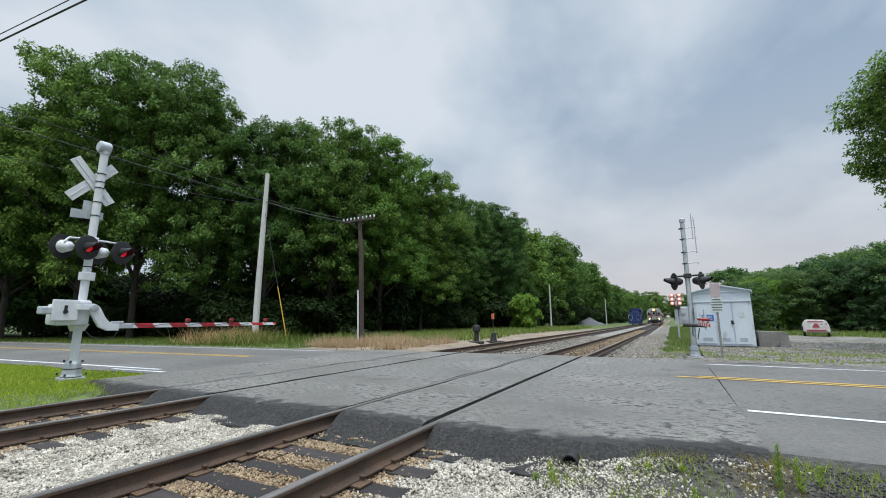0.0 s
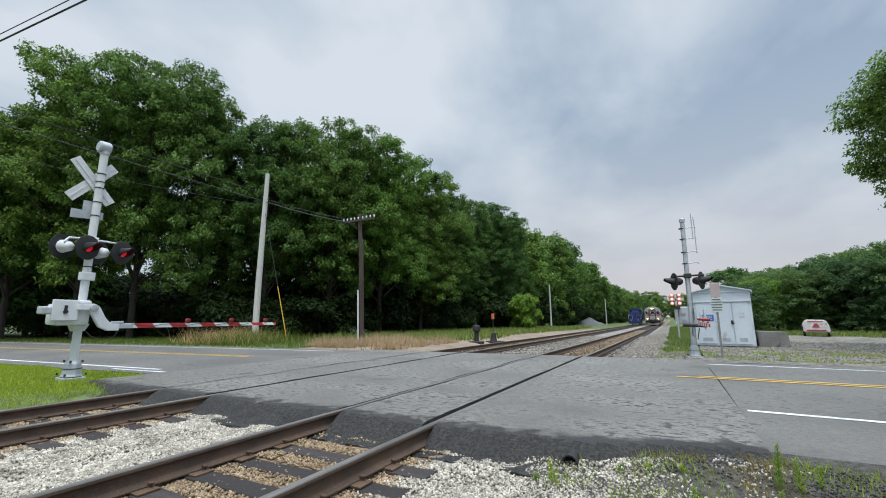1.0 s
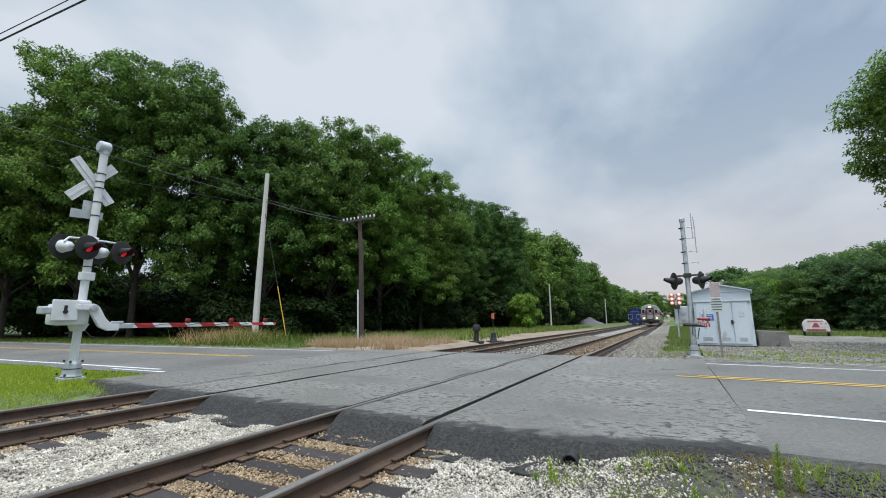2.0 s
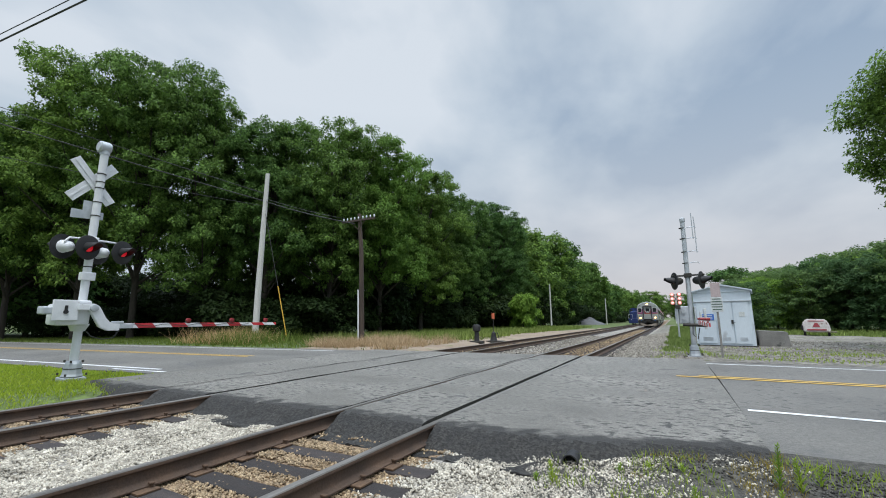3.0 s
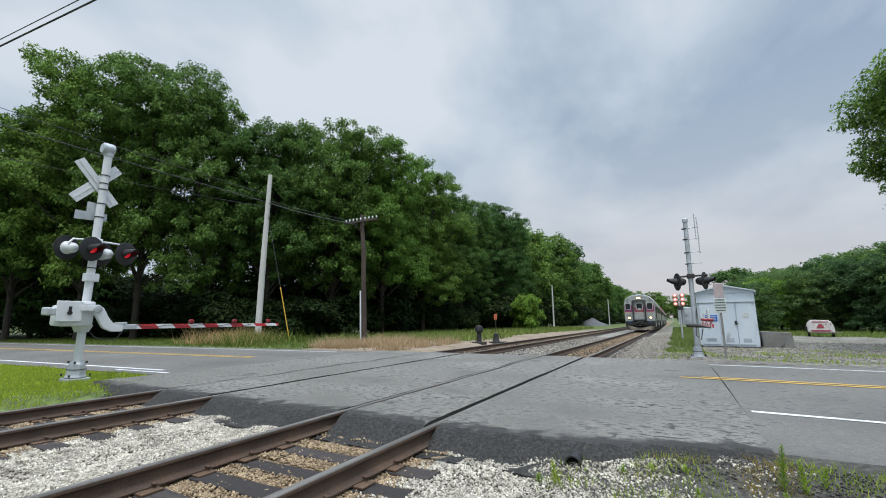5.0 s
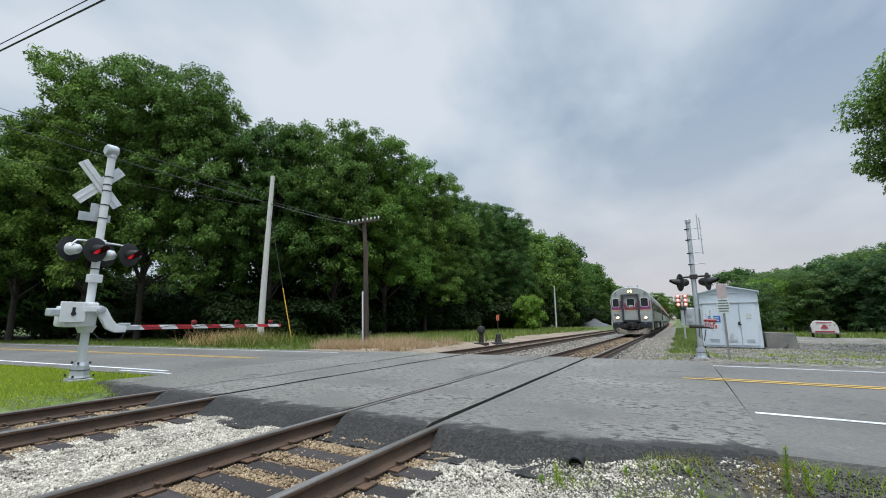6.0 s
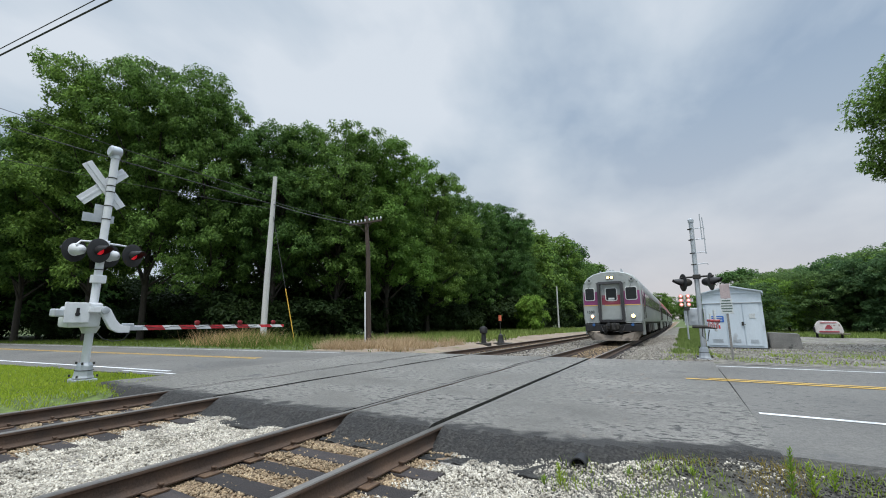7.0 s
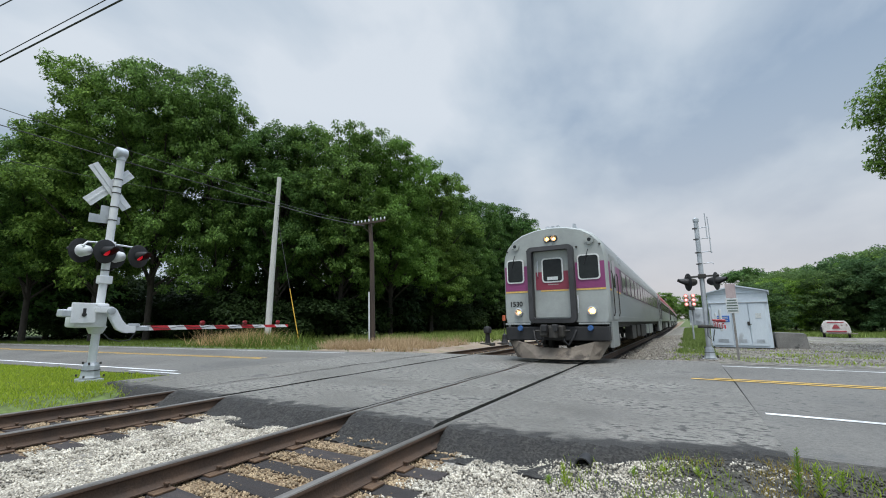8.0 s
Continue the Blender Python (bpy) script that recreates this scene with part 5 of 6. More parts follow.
def build_car(name, cab, label):
    t = thing(name, label=label, category="train car", group="passenger train")
    bm = bmesh.new()
    secs = [(0.0, car_outline(0.955, 0.02)), (0.05, car_outline(0.98, 0.008)), (0.14, car_outline()), (CAR_LEN - 0.1, car_outline()), (CAR_LEN, car_outline(0.97))] if cab else [(0.0, car_outline(0.97)), (0.1, car_outline()), (CAR_LEN - 0.1, car_outline()), (CAR_LEN, car_outline(0.97))]
    loft(bm, secs)
    for f in bm.faces:
        if f.normal.y < -0.3:
            f.material_index = 1
        elif not cab and 2.95 < f.calc_center_median().z < 3.62 and abs(f.normal.y) < 0.3:
            f.material_index = 2
    body = part("body", bm, [CAR_SILVER, CAR_FACE, COACH_RED], t, "pale silver car body", smooth=True)
    # belt rails, window band and glass, both sides
    for s in (-1, 1):
        for z in (1.28, 2.0):
            bm = bmesh.new()
            box(bm, (s * 1.57 - 0.004, 1.9, z), (s * 1.57 + 0.006, CAR_LEN - 1.9, z + 0.03), 0.002)
            part("belt_rail", bm, CAR_SILVER, body)
        bm = bmesh.new()
        box(bm, (s * 1.545 - 0.02, 2.5, 3.05), (s * 1.545 + 0.025, 2.85, 3.3), 0.006)
        part("side_vent", bm, GREY_PAINT, body)
        bm = bmesh.new()
        box(bm, (s * 1.573 - 0.006, 2.4 if cab else 0.12, 2.08), (s * 1.573 + 0.006, CAR_LEN - 0.15, 2.86), 0.003)
        band = part("side_band", bm, PLUM, t, "dark plum window band")
        if cab:
            bm = bmesh.new()
            box(bm, (s * 1.573 - 0.006, 0.16, 2.08), (s * 1.573 + 0.006, 2.395, 2.86), 0.003)
            part("side_band", bm, PURPLE, t, "purple band at the cab end")
            bm = bmesh.new()
            box(bm, (s * 1.574 - 0.006, 0.16, 2.02), (s * 1.574 + 0.006, 2.395, 2.075), 0.002)
            part("side_stripe", bm, BAND_YELLOW, t, "thin yellow stripe")
        y = 2.75
        while y < CAR_LEN - 3.2:
            bm = bmesh.new()
            prism(bm, [(p, q) for p, q in rounded(y + 0.6, 2.46, 1.02, 0.7, 0.08, 3)], s * 1.575 - 0.01, s * 1.575 + 0.012, 'x')
            part("window", bm, GLASS_DARK, band)
            y += 1.36
        for y0 in (0.45, CAR_LEN - 1.6):
            bm = bmesh.new()
            box(bm, (s * 1.568 - 0.008, y0, 1.2), (s * 1.568 + 0.014, y0 + 0.95, 3.1), 0.01)
            d = part("side_door", bm, CAR_SILVER, t, "silver vestibule door")
            bm = bmesh.new()
            box(bm, (s * 1.584 - 0.006, y0 + 0.2, 2.15), (s * 1.584 + 0.006, y0 + 0.75, 2.95), 0.004)
            part("door_window", bm, GLASS_DARK, d)
            for dy in (-0.06, 0.97):
                bm = bmesh.new()
                tube(bm, [(s * 1.6, y0 + dy, 1.3), (s * 1.63, y0 + dy, 1.4), (s * 1.63, y0 + dy, 2.5), (s * 1.6, y0 + dy, 2.6)], 0.016, 6)
                part("grab_rail", bm, DARK_STEEL, t)
            bm = bmesh.new()
            box(bm, (s * 1.5 - 0.05, y0 - 0.2, 0.42), (s * 1.5 + 0.05, y0 + 1.0, 1.15), 0.015)
            part("step_well", bm, CAR_SILVER, t, "grey step well panel")
    bm = bmesh.new()
    box(bm, (-1.35, 0.3, 0.95), (1.35, CAR_LEN - 0.3, 1.16), 0.02)
    part("underframe", bm, DARK_STEEL, t)
    for y0, y1, z0 in ((6.2, 7.6, 0.45), (8.2, 9.4, 0.5), (10.2, 12.6, 0.42), (13.4, 14.6, 0.5), (15.4, 18.0, 0.45)):
        for s in (-1, 1):
            bm = bmesh.new()
            box(bm, (s * 1.35 - 0.2, y0, z0), (s * 1.35 + 0.1, y1, 1.0), 0.03)
            part("equipment_box", bm, CAR_SILVER if int(y0) % 2 else DARK_STEEL, t, "box of equipment under the floor")
    build_bogie(t, 3.75)
    build_bogie(t, CAR_LEN - 3.75)
    for y in (5.5, 10.5, 15.5, 20.5):
        bm = bmesh.new()
        prism(bm, [(-0.5, 3.88), (0.5, 3.88), (0.38, 4.06), (-0.38, 4.06)], y, y + 1.5)
        part("roof_vent", bm, CAR_SILVER, t)
    # end diaphragm
    bm = bmesh.new()
    box(bm, (-0.55, CAR_LEN, 1.2), (0.55, CAR_LEN + 0.2, 3.3), 0.04)
    part("diaphragm", bm, DOOR_RUBBER, t, "dark rubber end passage")
    return t


def ring(bm, x, z, rows, n=24):
    """A turned ring about an axis along y; rows of (radius, y)."""
    rings = [[bm.verts.new((x + r * math.cos(2 * math.pi * k / n), y, z + r * math.sin(2 * math.pi * k / n))) for k in range(n)] for r, y in rows]
    for a, b in zip(rings, rings[1:]):
        for k in range(n):
            bm.faces.new((a[k], a[(k + 1) % n], b[(k + 1) % n], b[k]))
    return bm


def lamp_bowl(parent, x, z, y, r):
    """A polished parabolic reflector with a small bulb at its focus."""
    depth = r * 0.7
    bm = bmesh.new()
    ring(bm, x, z, [(r * q / 8, y + depth * (1 - (q / 8) ** 2)) for q in range(8, 0, -1)] + [(0.001, y + depth)])
    bowl = part("reflector", bm, REFLECTOR, parent, "polished lamp reflector", smooth=True)
    focus = r * r / (4 * depth)
    bm = bmesh.new()
    bmesh.ops.create_uvsphere(bm, u_segments=12, v_segments=8, radius=0.012, matrix=Matrix.Translation((x, y + depth - focus, z)))
    part("bulb", bm, LAMP_WARM, bowl, "glowing bulb")


def build_cab_face(t):
    """The driving end: door recess, windows, lights, coupler and plow."""
    def plate(name, outline, y0, y1, mat, parent=t, label="", smooth=False):
        bm = bmesh.new()
        prism(bm, outline, y0, y1)
        return part(name, bm, mat, parent, label, smooth=smooth)
    for s in (-1, 1):
        x0, x1 = (0.68, 1.49) if s > 0 else (-1.49, -0.68)
        plate("front_band", [(x0, 2.1), (x1, 2.1), (x1, 2.86), (x0, 2.86)], -0.012, 0.04, PURPLE, label="purple front band")
        plate("front_stripe", [(x0, 2.045), (x1, 2.045), (x1, 2.096), (x0, 2.096)], -0.01, 0.04, BAND_YELLOW, label="thin yellow stripe")
        wx, ww = (1.06, 0.56) if s > 0 else (-1.15, 0.5)
        g = plate("cab_window", rounded(wx, 2.71, ww + 0.06, 0.74, 0.1), -0.035, 0.03, GASKET, label="rounded cab window in a pale frame")
        plate("pane", rounded(wx, 2.71, ww - 0.02, 0.66, 0.08), -0.042, 0.02, GLASS_DARK, g)
        bm = bmesh.new()
        tube(bm, [(wx + 0.02, -0.06, 3.22), (wx - 0.12, -0.055, 2.8)], 0.012, 6)
        part("wiper", bm, BLACK_PAINT, t)
        # round horn port
        bm = bmesh.new()
        tube(bm, [(s * 1.13, 0.03, 3.5), (s * 1.13, -0.05, 3.5), (s * 1.13, -0.055, 3.5), (s * 1.13, -0.02, 3.5)], [0.13, 0.13, 0.09, 0.085], 20)
        h = part("marker_port", bm, CAR_FACE, t, "round marker light port", smooth=True)
        bm = bmesh.new()
        tube(bm, [(s * 1.13, -0.02, 3.5), (s * 1.13, -0.06, 3.5)], [0.075, 0.05], 14)
        part("marker_lens", bm, GLASS_DARK, h)
        # lower lamp
        bm = bmesh.new()
        ring(bm, s * 1.08, 1.45, [(0.125, 0.03), (0.125, -0.1), (0.1, -0.11), (0.098, -0.09)])
        d = part("ditch_light", bm, GREY_PAINT, t, "round lower headlight", smooth=True)
        lamp_bowl(d, s * 1.08, 1.45, -0.09, 0.098)
        bm = bmesh.new()
        tube(bm, [(s * 1.02, -0.12, 0.97), (s * 1.02, -0.2, 0.97)], [0.085, 0.07], 14)
        part("blue_lamp", bm, BLUE_LAMP, t, "blue glass marker")
        bm = bmesh.new()
        tube(bm, [(s * 0.7, -0.06, 1.4), (s * 0.72, -0.08, 1.5), (s * 0.72, -0.08, 1.9)], 0.015, 6)
        part("handrail", bm, WHITE_PAINT, t)
        for z in (3.32, 3.35):
            bm = bmesh.new()
            tube(bm, [(s * (0.75 if z < 3.34 else 1.4), 0.03, z), (s * (0.75 if z < 3.34 else 1.4), -0.03, z)], 0.03, 8)
            part("rivet", bm, DARK_STEEL, t)
        bm = bmesh.new()
        tube(bm, [(s * 0.62, -0.1, 0.92), (s * 0.55, -0.24, 0.7), (s * 0.42, -0.26, 0.5), (s * 0.3, -0.25, 0.62), (s * 0.24, -0.2, 0.8)], 0.03, 8)
        part("brake_hose", bm, BLACK_PAINT, t, "looped black air hose", smooth=True)
    # door surround, proud of the face, open in the middle
    outer, inner = rounded(-0.02, 2.26, 1.38, 2.28, 0.14), rounded(-0.02, 2.26, 1.1, 2.02, 0.07)
    bm = bmesh.new()
    rows = [[bm.verts.new((x, y, z)) for x, z in o] for o, y in ((outer, 0.02), (outer, -0.2), (inner, -0.22), (inner, 0.0))]
    n = len(outer)
    for a, b in zip(rows, rows[1:]):
        for k in range(n):
            bm.faces.new((a[k], a[(k + 1) % n], b[(k + 1) % n], b[k]))
    bmesh.ops.recalc_face_normals(bm, faces=bm.faces[:])
    part("door_surround", bm, DOOR_RUBBER, t, "dark grey rubber door surround", smooth=True)
    d = plate("front_door", [(-0.54, 1.28), (0.5, 1.28), (0.5, 3.29), (-0.54, 3.29)], -0.03, 0.03, CAR_FACE, label="recessed end door")
    plate("door_band", [(-0.5, 2.1), (0.48, 2.1), (0.48, 2.64), (-0.5, 2.64)], -0.04, -0.028, MAROON, d, "maroon door panel")
    plate("door_stripe", [(-0.36, 2.05), (0.46, 2.05), (0.46, 2.09), (-0.36, 2.09)], -0.038, -0.028, BAND_YELLOW, d)
    plate("door_window_frame", rounded(0.02, 2.68, 0.64, 0.74, 0.1), -0.06, -0.036, GASKET, d)
    plate("door_window", rounded(0.02, 2.68, 0.56, 0.66, 0.08), -0.066, -0.05, GLASS_DARK, d)
    plate("notice", [(-0.14, 2.38), (0.18, 2.38), (0.18, 2.48), (-0.14, 2.48)], -0.072, -0.064, SIGN_WHITE, d, "pale notice behind the glass")
    for z in (2.24, 2.3):
        plate("text_bar", [(-0.14, z), (0.18, z), (0.18, z + 0.02), (-0.14, z + 0.02)], -0.046, -0.038, PINK_SIGN, d)
    bm = bmesh.new()
    tube(bm, [(-0.42, -0.05, 2.5), (-0.42, -0.09, 2.52), (-0.42, -0.09, 2.95), (-0.42, -0.05, 2.97)], 0.014, 6)
    part("door_rail", bm, GREY_PAINT, d)
    # twin headlight over the door
    h = plate("headlight", rounded(-0.0, 3.64, 0.44, 0.2, 0.095), 0.0, 0.08, DARK_STEEL, label="twin headlight in a rounded housing")
    for x in (-0.1, 0.1):
        lamp_bowl(h, x, 3.64, -0.055, 0.082)
    # numerals on the face
    txt = bpy.data.curves.new("car_number", 'FONT')
    txt.body, txt.size, txt.extrude, txt.offset = "1530", 0.21, 0.002, 0.005
    tmp = new("tmp_text", txt)
    bpy.context.view_layer.update()
    me = bpy.data.meshes.new_from_object(tmp.evaluated_get(bpy.context.evaluated_depsgraph_get()))
    bpy.data.objects.remove(tmp)
    me.materials.clear()
    me.materials.append(BLACK_PAINT)
    num = new("car_number", me)
    num.parent = t
    num.matrix_basis = pose(-1.38, -0.012, 1.63, 90, 0, 0)
    tagged(num, "black painted car number")
    # buffer beam, coupler, plow
    bm = bmesh.new()
    box(bm, (-1.5, -0.1, 0.62), (1.5, 0.3, 1.02), 0.03)
    part("buffer_beam", bm, BLACK_PAINT, t, "black buffer beam")
    for s in (-1, 1):
        bm = bmesh.new()
        box(bm, (s * 1.1 - 0.4, -0.115, 1.07), (s * 1.1 + 0.4, 0.2, 1.12), 0.01)
        part("end_sill", bm, CAR_SILVER, t)
    bm = bmesh.new()
    box(bm, (-0.34, -0.42, 0.72), (0.34, 0.1, 1.05), 0.05)
    tube(bm, [(0.08, -0.55, 0.72), (0.08, -0.55, 1.0)], 0.12, 12)
    box(bm, (-0.3, -0.62, 0.74), (-0.08, -0.3, 0.98), 0.05)
    tube(bm, [(-0.5, -0.3, 0.9), (0.5, -0.3, 0.9)], 0.03, 8)
    part("coupler", bm, DARK_STEEL, t, "heavy dark knuckle coupler")
    for x in (-0.16, 0.14):
        bm = bmesh.new()
        box(bm, (x - 0.08, -0.66, 0.88), (x + 0.08, -0.42, 1.08), 0.03)
        part("jumper_socket", bm, BLACK_PAINT, t)
    bm = bmesh.new()
    top, low = [(-1.5, 0.15), (-1.1, -0.12), (-0.4, -0.22), (0.4, -0.22), (1.1, -0.12), (1.5, 0.15)], [(-1.2, 0.0), (-0.95, -0.32), (-0.4, -0.46), (0.4, -0.46), (0.95, -0.32), (1.2, 0.0)]
    rows = []
    for back in (0.0, 0.05):
        rows.append([bm.verts.new((x, y + back, 0.6 if 0.5 < abs(x) else 0.42)) for x, y in top])
        rows.append([bm.verts.new((x, y + back, 0.12)) for x, y in low])
    for a, b in ((0, 1), (3, 2), (1, 3), (2, 0)):
        for k in range(5):
            bm.faces.new((rows[a][k], rows[b][k], rows[b][k + 1], rows[a][k + 1]))
    for k in (0, 5):
        bm.faces.new((rows[0][k], rows[1][k], rows[3][k], rows[2][k]))
    bmesh.ops.recalc_face_normals(bm, faces=bm.faces[:])
    part("plow", bm, PLOW, t, "dusty tan snow plow")
    # roof aerials
    bm = bmesh.new()
    prism(bm, [(0.5, 3.85), (0.72, 3.82), (0.62, 4.18), (0.54, 4.2)], 0.7, 0.78)
    part("aerial_fin", bm, GREY_PAINT, t)
    bm = bmesh.new()
    prism(bm, [(-0.66, 3.8), (-0.52, 3.85), (-0.56, 4.14), (-0.61, 4.14)], 0.7, 0.76)
    part("aerial_fin", bm, GREY_PAINT, t)
    bm = bmesh.new()
    for k in range(3):
        tube(bm, [(-0.15 + 0.16 * k, 0.6, 4.0), (-0.15 + 0.16 * k, 0.3, 4.03)], [0.04, 0.085], 10)
    box(bm, (-0.2, 0.45, 3.9), (0.25, 0.6, 4.0), 0.01)
    part("air_horn", bm, GREY_PAINT, t)


def build_blue_engine():
    t = thing("diesel_locomotive", (-4.287 + bend(114), 114, 0), label="blue diesel locomotive standing on the siding", category="locomotive")
    bm = bmesh.new()
    box(bm, (-1.5, 0, 1.1), (1.5, 14, 1.45), 0.05)
    part("frame", bm, BLUE_LOCO, t)
    bm = bmesh.new()
    box(bm, (-0.95, 0.9, 1.45), (0.95, 4.2, 3.2), 0.1)
    box(bm, (-0.95, 7.2, 1.45), (0.95, 13.4, 3.4), 0.1)
    part("hood", bm, BLUE_LOCO, t, "blue engine hood")
    bm = bmesh.new()
    prism(bm, [(-1.45, 1.45), (1.45, 1.45), (1.45, 3.7), (1.0, 4.1), (-1.0, 4.1), (-1.45, 3.7)], 4.2, 7.2)
    cab = part("cab", bm, BLUE_LOCO, t)
    for x in (-1.0, 1.0):
        bm = bmesh.new()
        box(bm, (x - 0.3, 4.17, 3.05), (x + 0.3, 4.21, 3.75), 0.01)
        part("window", bm, GLASS_DARK, cab)
    bm = bmesh.new()
    box(bm, (-0.2, 4.1, 3.8), (0.2, 4.25, 4.0), 0.02)
    h = part("headlight", bm, DARK_STEEL, t)
    for s in (-1, 1):
        bm = bmesh.new()
        tube(bm, [(s * 1.4, 0.1, 1.45), (s * 1.4, 0.1, 2.4), (s * 1.4, 4.1, 2.4)], 0.025, 6)
        tube(bm, [(s * 0.5, 0.1, 1.45), (s * 0.5, 0.1, 2.4), (s * 1.4, 0.1, 2.4)], 0.025, 6)
        part("handrail", bm, WHITE_PAINT, t)
        bm = bmesh.new()
        tube(bm, [(s * 0.8, -0.02, 1.2), (s * 0.8, -0.06, 1.2)], 0.1, 12)
        part("marker", bm, SIGN_WHITE, t)
    bm = bmesh.new()
    box(bm, (-1.4, -0.15, 0.3), (1.4, 0.0, 1.1), 0.03)
    part("pilot", bm, BLUE_LOCO, t)
    bm = bmesh.new()
    for y in (2.2, 4.4, 9.6, 11.8):
        for s in (-1, 1):
            tube(bm, [(s * 0.7, y, 0.46), (s * 0.83, y, 0.46)], 0.47, 18)
    box(bm, (-1.0, 1.2, 0.4), (1.0, 12.8, 1.1), 0.05)
    part("bogie", bm, DARK_STEEL, t)


def build_far_building():
    t = thing("storage_building", (4.2, 150, -0.2), label="small pale building far along the track", category="building")
    bm = bmesh.new()
    prism(bm, [(0, 0), (5, 0), (5, 2.6), (2.5, 3.6), (0, 2.6)], 0, 7)
    part("wall", bm, SIGN_WHITE, t)
    bm = bmesh.new()
    prism(bm, [(-0.3, 2.55), (2.5, 3.68), (5.3, 2.55), (5.3, 2.7), (2.5, 3.85), (-0.3, 2.7)], -0.3, 7.3)
    part("roof", bm, CONCRETE, t)
    bm = bmesh.new()
    box(bm, (0.6, -0.06, 0.1), (2.2, -0.004, 2.1), 0.02)
    part("door", bm, GREY_PAINT, t)
    bm = bmesh.new()
    box(bm, (3.0, -0.06, 1.0), (4.2, -0.004, 1.9), 0.02)
    part("window", bm, GLASS_DARK, t)


build_far_building()
near_signal()
far_signal()
build_shed()
build_sign_post()
build_concrete_block()
build_trailer()
build_poles()
build_wires()
build_switch_stands()
build_far_lights()
build_heap()
build_blue_engine()
cab_car = build_car("cab_car", True, "silver commuter train cab car with purple band and lit headlights")
build_cab_face(cab_car)
coach = build_car("passenger_coach", False, "silver commuter train coach with faded red band over the windows")
train = [cab_car, coach] + [copy_thing(coach, Matrix.Identity(4)) for _ in range(4)]


# ---- ties, plates and spikes ----
def build_ties():
    bm = bmesh.new()
    box(bm, (-1.3, -0.115, -0.17), (1.3, 0.115, 0.0), 0.012)
    bmesh.ops.subdivide_edges(bm, edges=[e for e in bm.edges if e.calc_length() > 1], cuts=4)
    for v in bm.verts:
        v.co += 0.006 * noise.noise_vector(v.co * 5)
    me = bpy.data.meshes.new("tie")
    bm.to_mesh(me)
    bm.free()
    me.materials.append(TIE)
    bm = bmesh.new()
    box(bm, (-0.17, -0.09, 0), (0.17, 0.09, 0.018), 0.004)
    plate = bpy.data.meshes.new("tie_plate")
    bm.to_mesh(plate)
    bm.free()
    plate.materials.append(RUST)
    bm = bmesh.new()
    box(bm, (-0.016, -0.012, 0), (0.016, 0.012, 0.03), 0.003)
    box(bm, (-0.026, -0.02, 0.028), (0.026, 0.016, 0.045), 0.005)
    spike = bpy.data.meshes.new("rail_spike")
    bm.to_mesh(spike)
    bm.free()
    spike.materials.append(RUST)
    r = random.Random(3)
    for t, cx in zip(track_things, TRACKS):
        ys = [(3.53 if cx > -1 else 3.74) - 0.47 * k for k in range(38)] + [14.6 + 0.52 * k for k in range(100)]
        for y in ys:
            o = new("tie", me)
            o.parent = t
            o.matrix_basis = pose(cx + bend(y) + r.uniform(-0.05, 0.05), y + r.uniform(-0.02, 0.02), -0.196 - dip(y) + r.uniform(-0.006, 0.004), 0, 0, r.uniform(-1.5, 1.5))
            if -0.6 < y < 4:
                for s in (-1, 1):
                    p = new("tie_plate", plate)
                    p.parent = t
                    p.matrix_basis = pose(cx + s * GAUGE, y, -0.194)
                    for q in (-1, 1):
                        k = new("rail_spike", spike)
                        k.parent = t
                        k.matrix_basis = pose(cx + s * GAUGE + q * 0.085, y + q * 0.05, -0.18, 0, 0, 90 + 90 * q)
        bm = bmesh.new()
        for k in range(340):
            y = 66.6 + 0.52 * k
            box(bm, (cx + bend(y) - 1.3, y - 0.115, -0.36 - dip(y)), (cx + bend(y) + 1.3, y + 0.115, -0.19 - dip(y)))
        tagged(part("distant_ties", bm, TIE, t), kind="stuff")


build_ties()


# ---- loose stone, grass and weeds ----
def stones(name, pts, size, mat, label, seed):
    """Angular crushed stones at pts, each its own squashed and turned solid."""
    rng = np.random.default_rng(seed)
    base = np.array([(0.8, 0.8, -0.5), (-0.8, 0.7, -0.6), (-0.7, -0.8, -0.5), (0.7, -0.7, -0.6), (0.6, 0.1, 0.8), (-0.3, 0.6, 0.75), (-0.4, -0.6, 0.7)])
    tri = np.array([(0, 2, 1), (0, 3, 2), (0, 1, 5), (0, 5, 4), (1, 6, 5), (1, 2, 6), (2, 3, 6), (3, 4, 6), (3, 0, 4), (4, 5, 6)])
    n = len(pts)
    q = rng.normal(size=(n, 4))
    q /= np.linalg.norm(q, axis=1, keepdims=True)
    w, x, y, z = q.T
    R = np.stack([1 - 2 * (y * y + z * z), 2 * (x * y - z * w), 2 * (x * z + y * w), 2 * (x * y + z * w), 1 - 2 * (x * x + z * z), 2 * (y * z - x * w), 2 * (x * z - y * w), 2 * (y * z + x * w), 1 - 2 * (x * x + y * y)], axis=1).reshape(n, 3, 3)
    shape = (0.55 + 0.6 * rng.random((n, 1, 3))) * (size * (0.6 + 0.8 * rng.random((n, 1, 1))))
    v = base[None] * (0.75 + 0.5 * rng.random((n, len(base), 1))) * shape
    v = np.einsum('nij,nkj->nki', R, v) + np.asarray(pts)[:, None, :]
    f = (tri[None] + (np.arange(n) * len(base))[:, None, None]).reshape(-1, 3)
    return tagged(from_arrays(name, v.reshape(-1, 3), f, mat), label, "stones", kind="stuff")


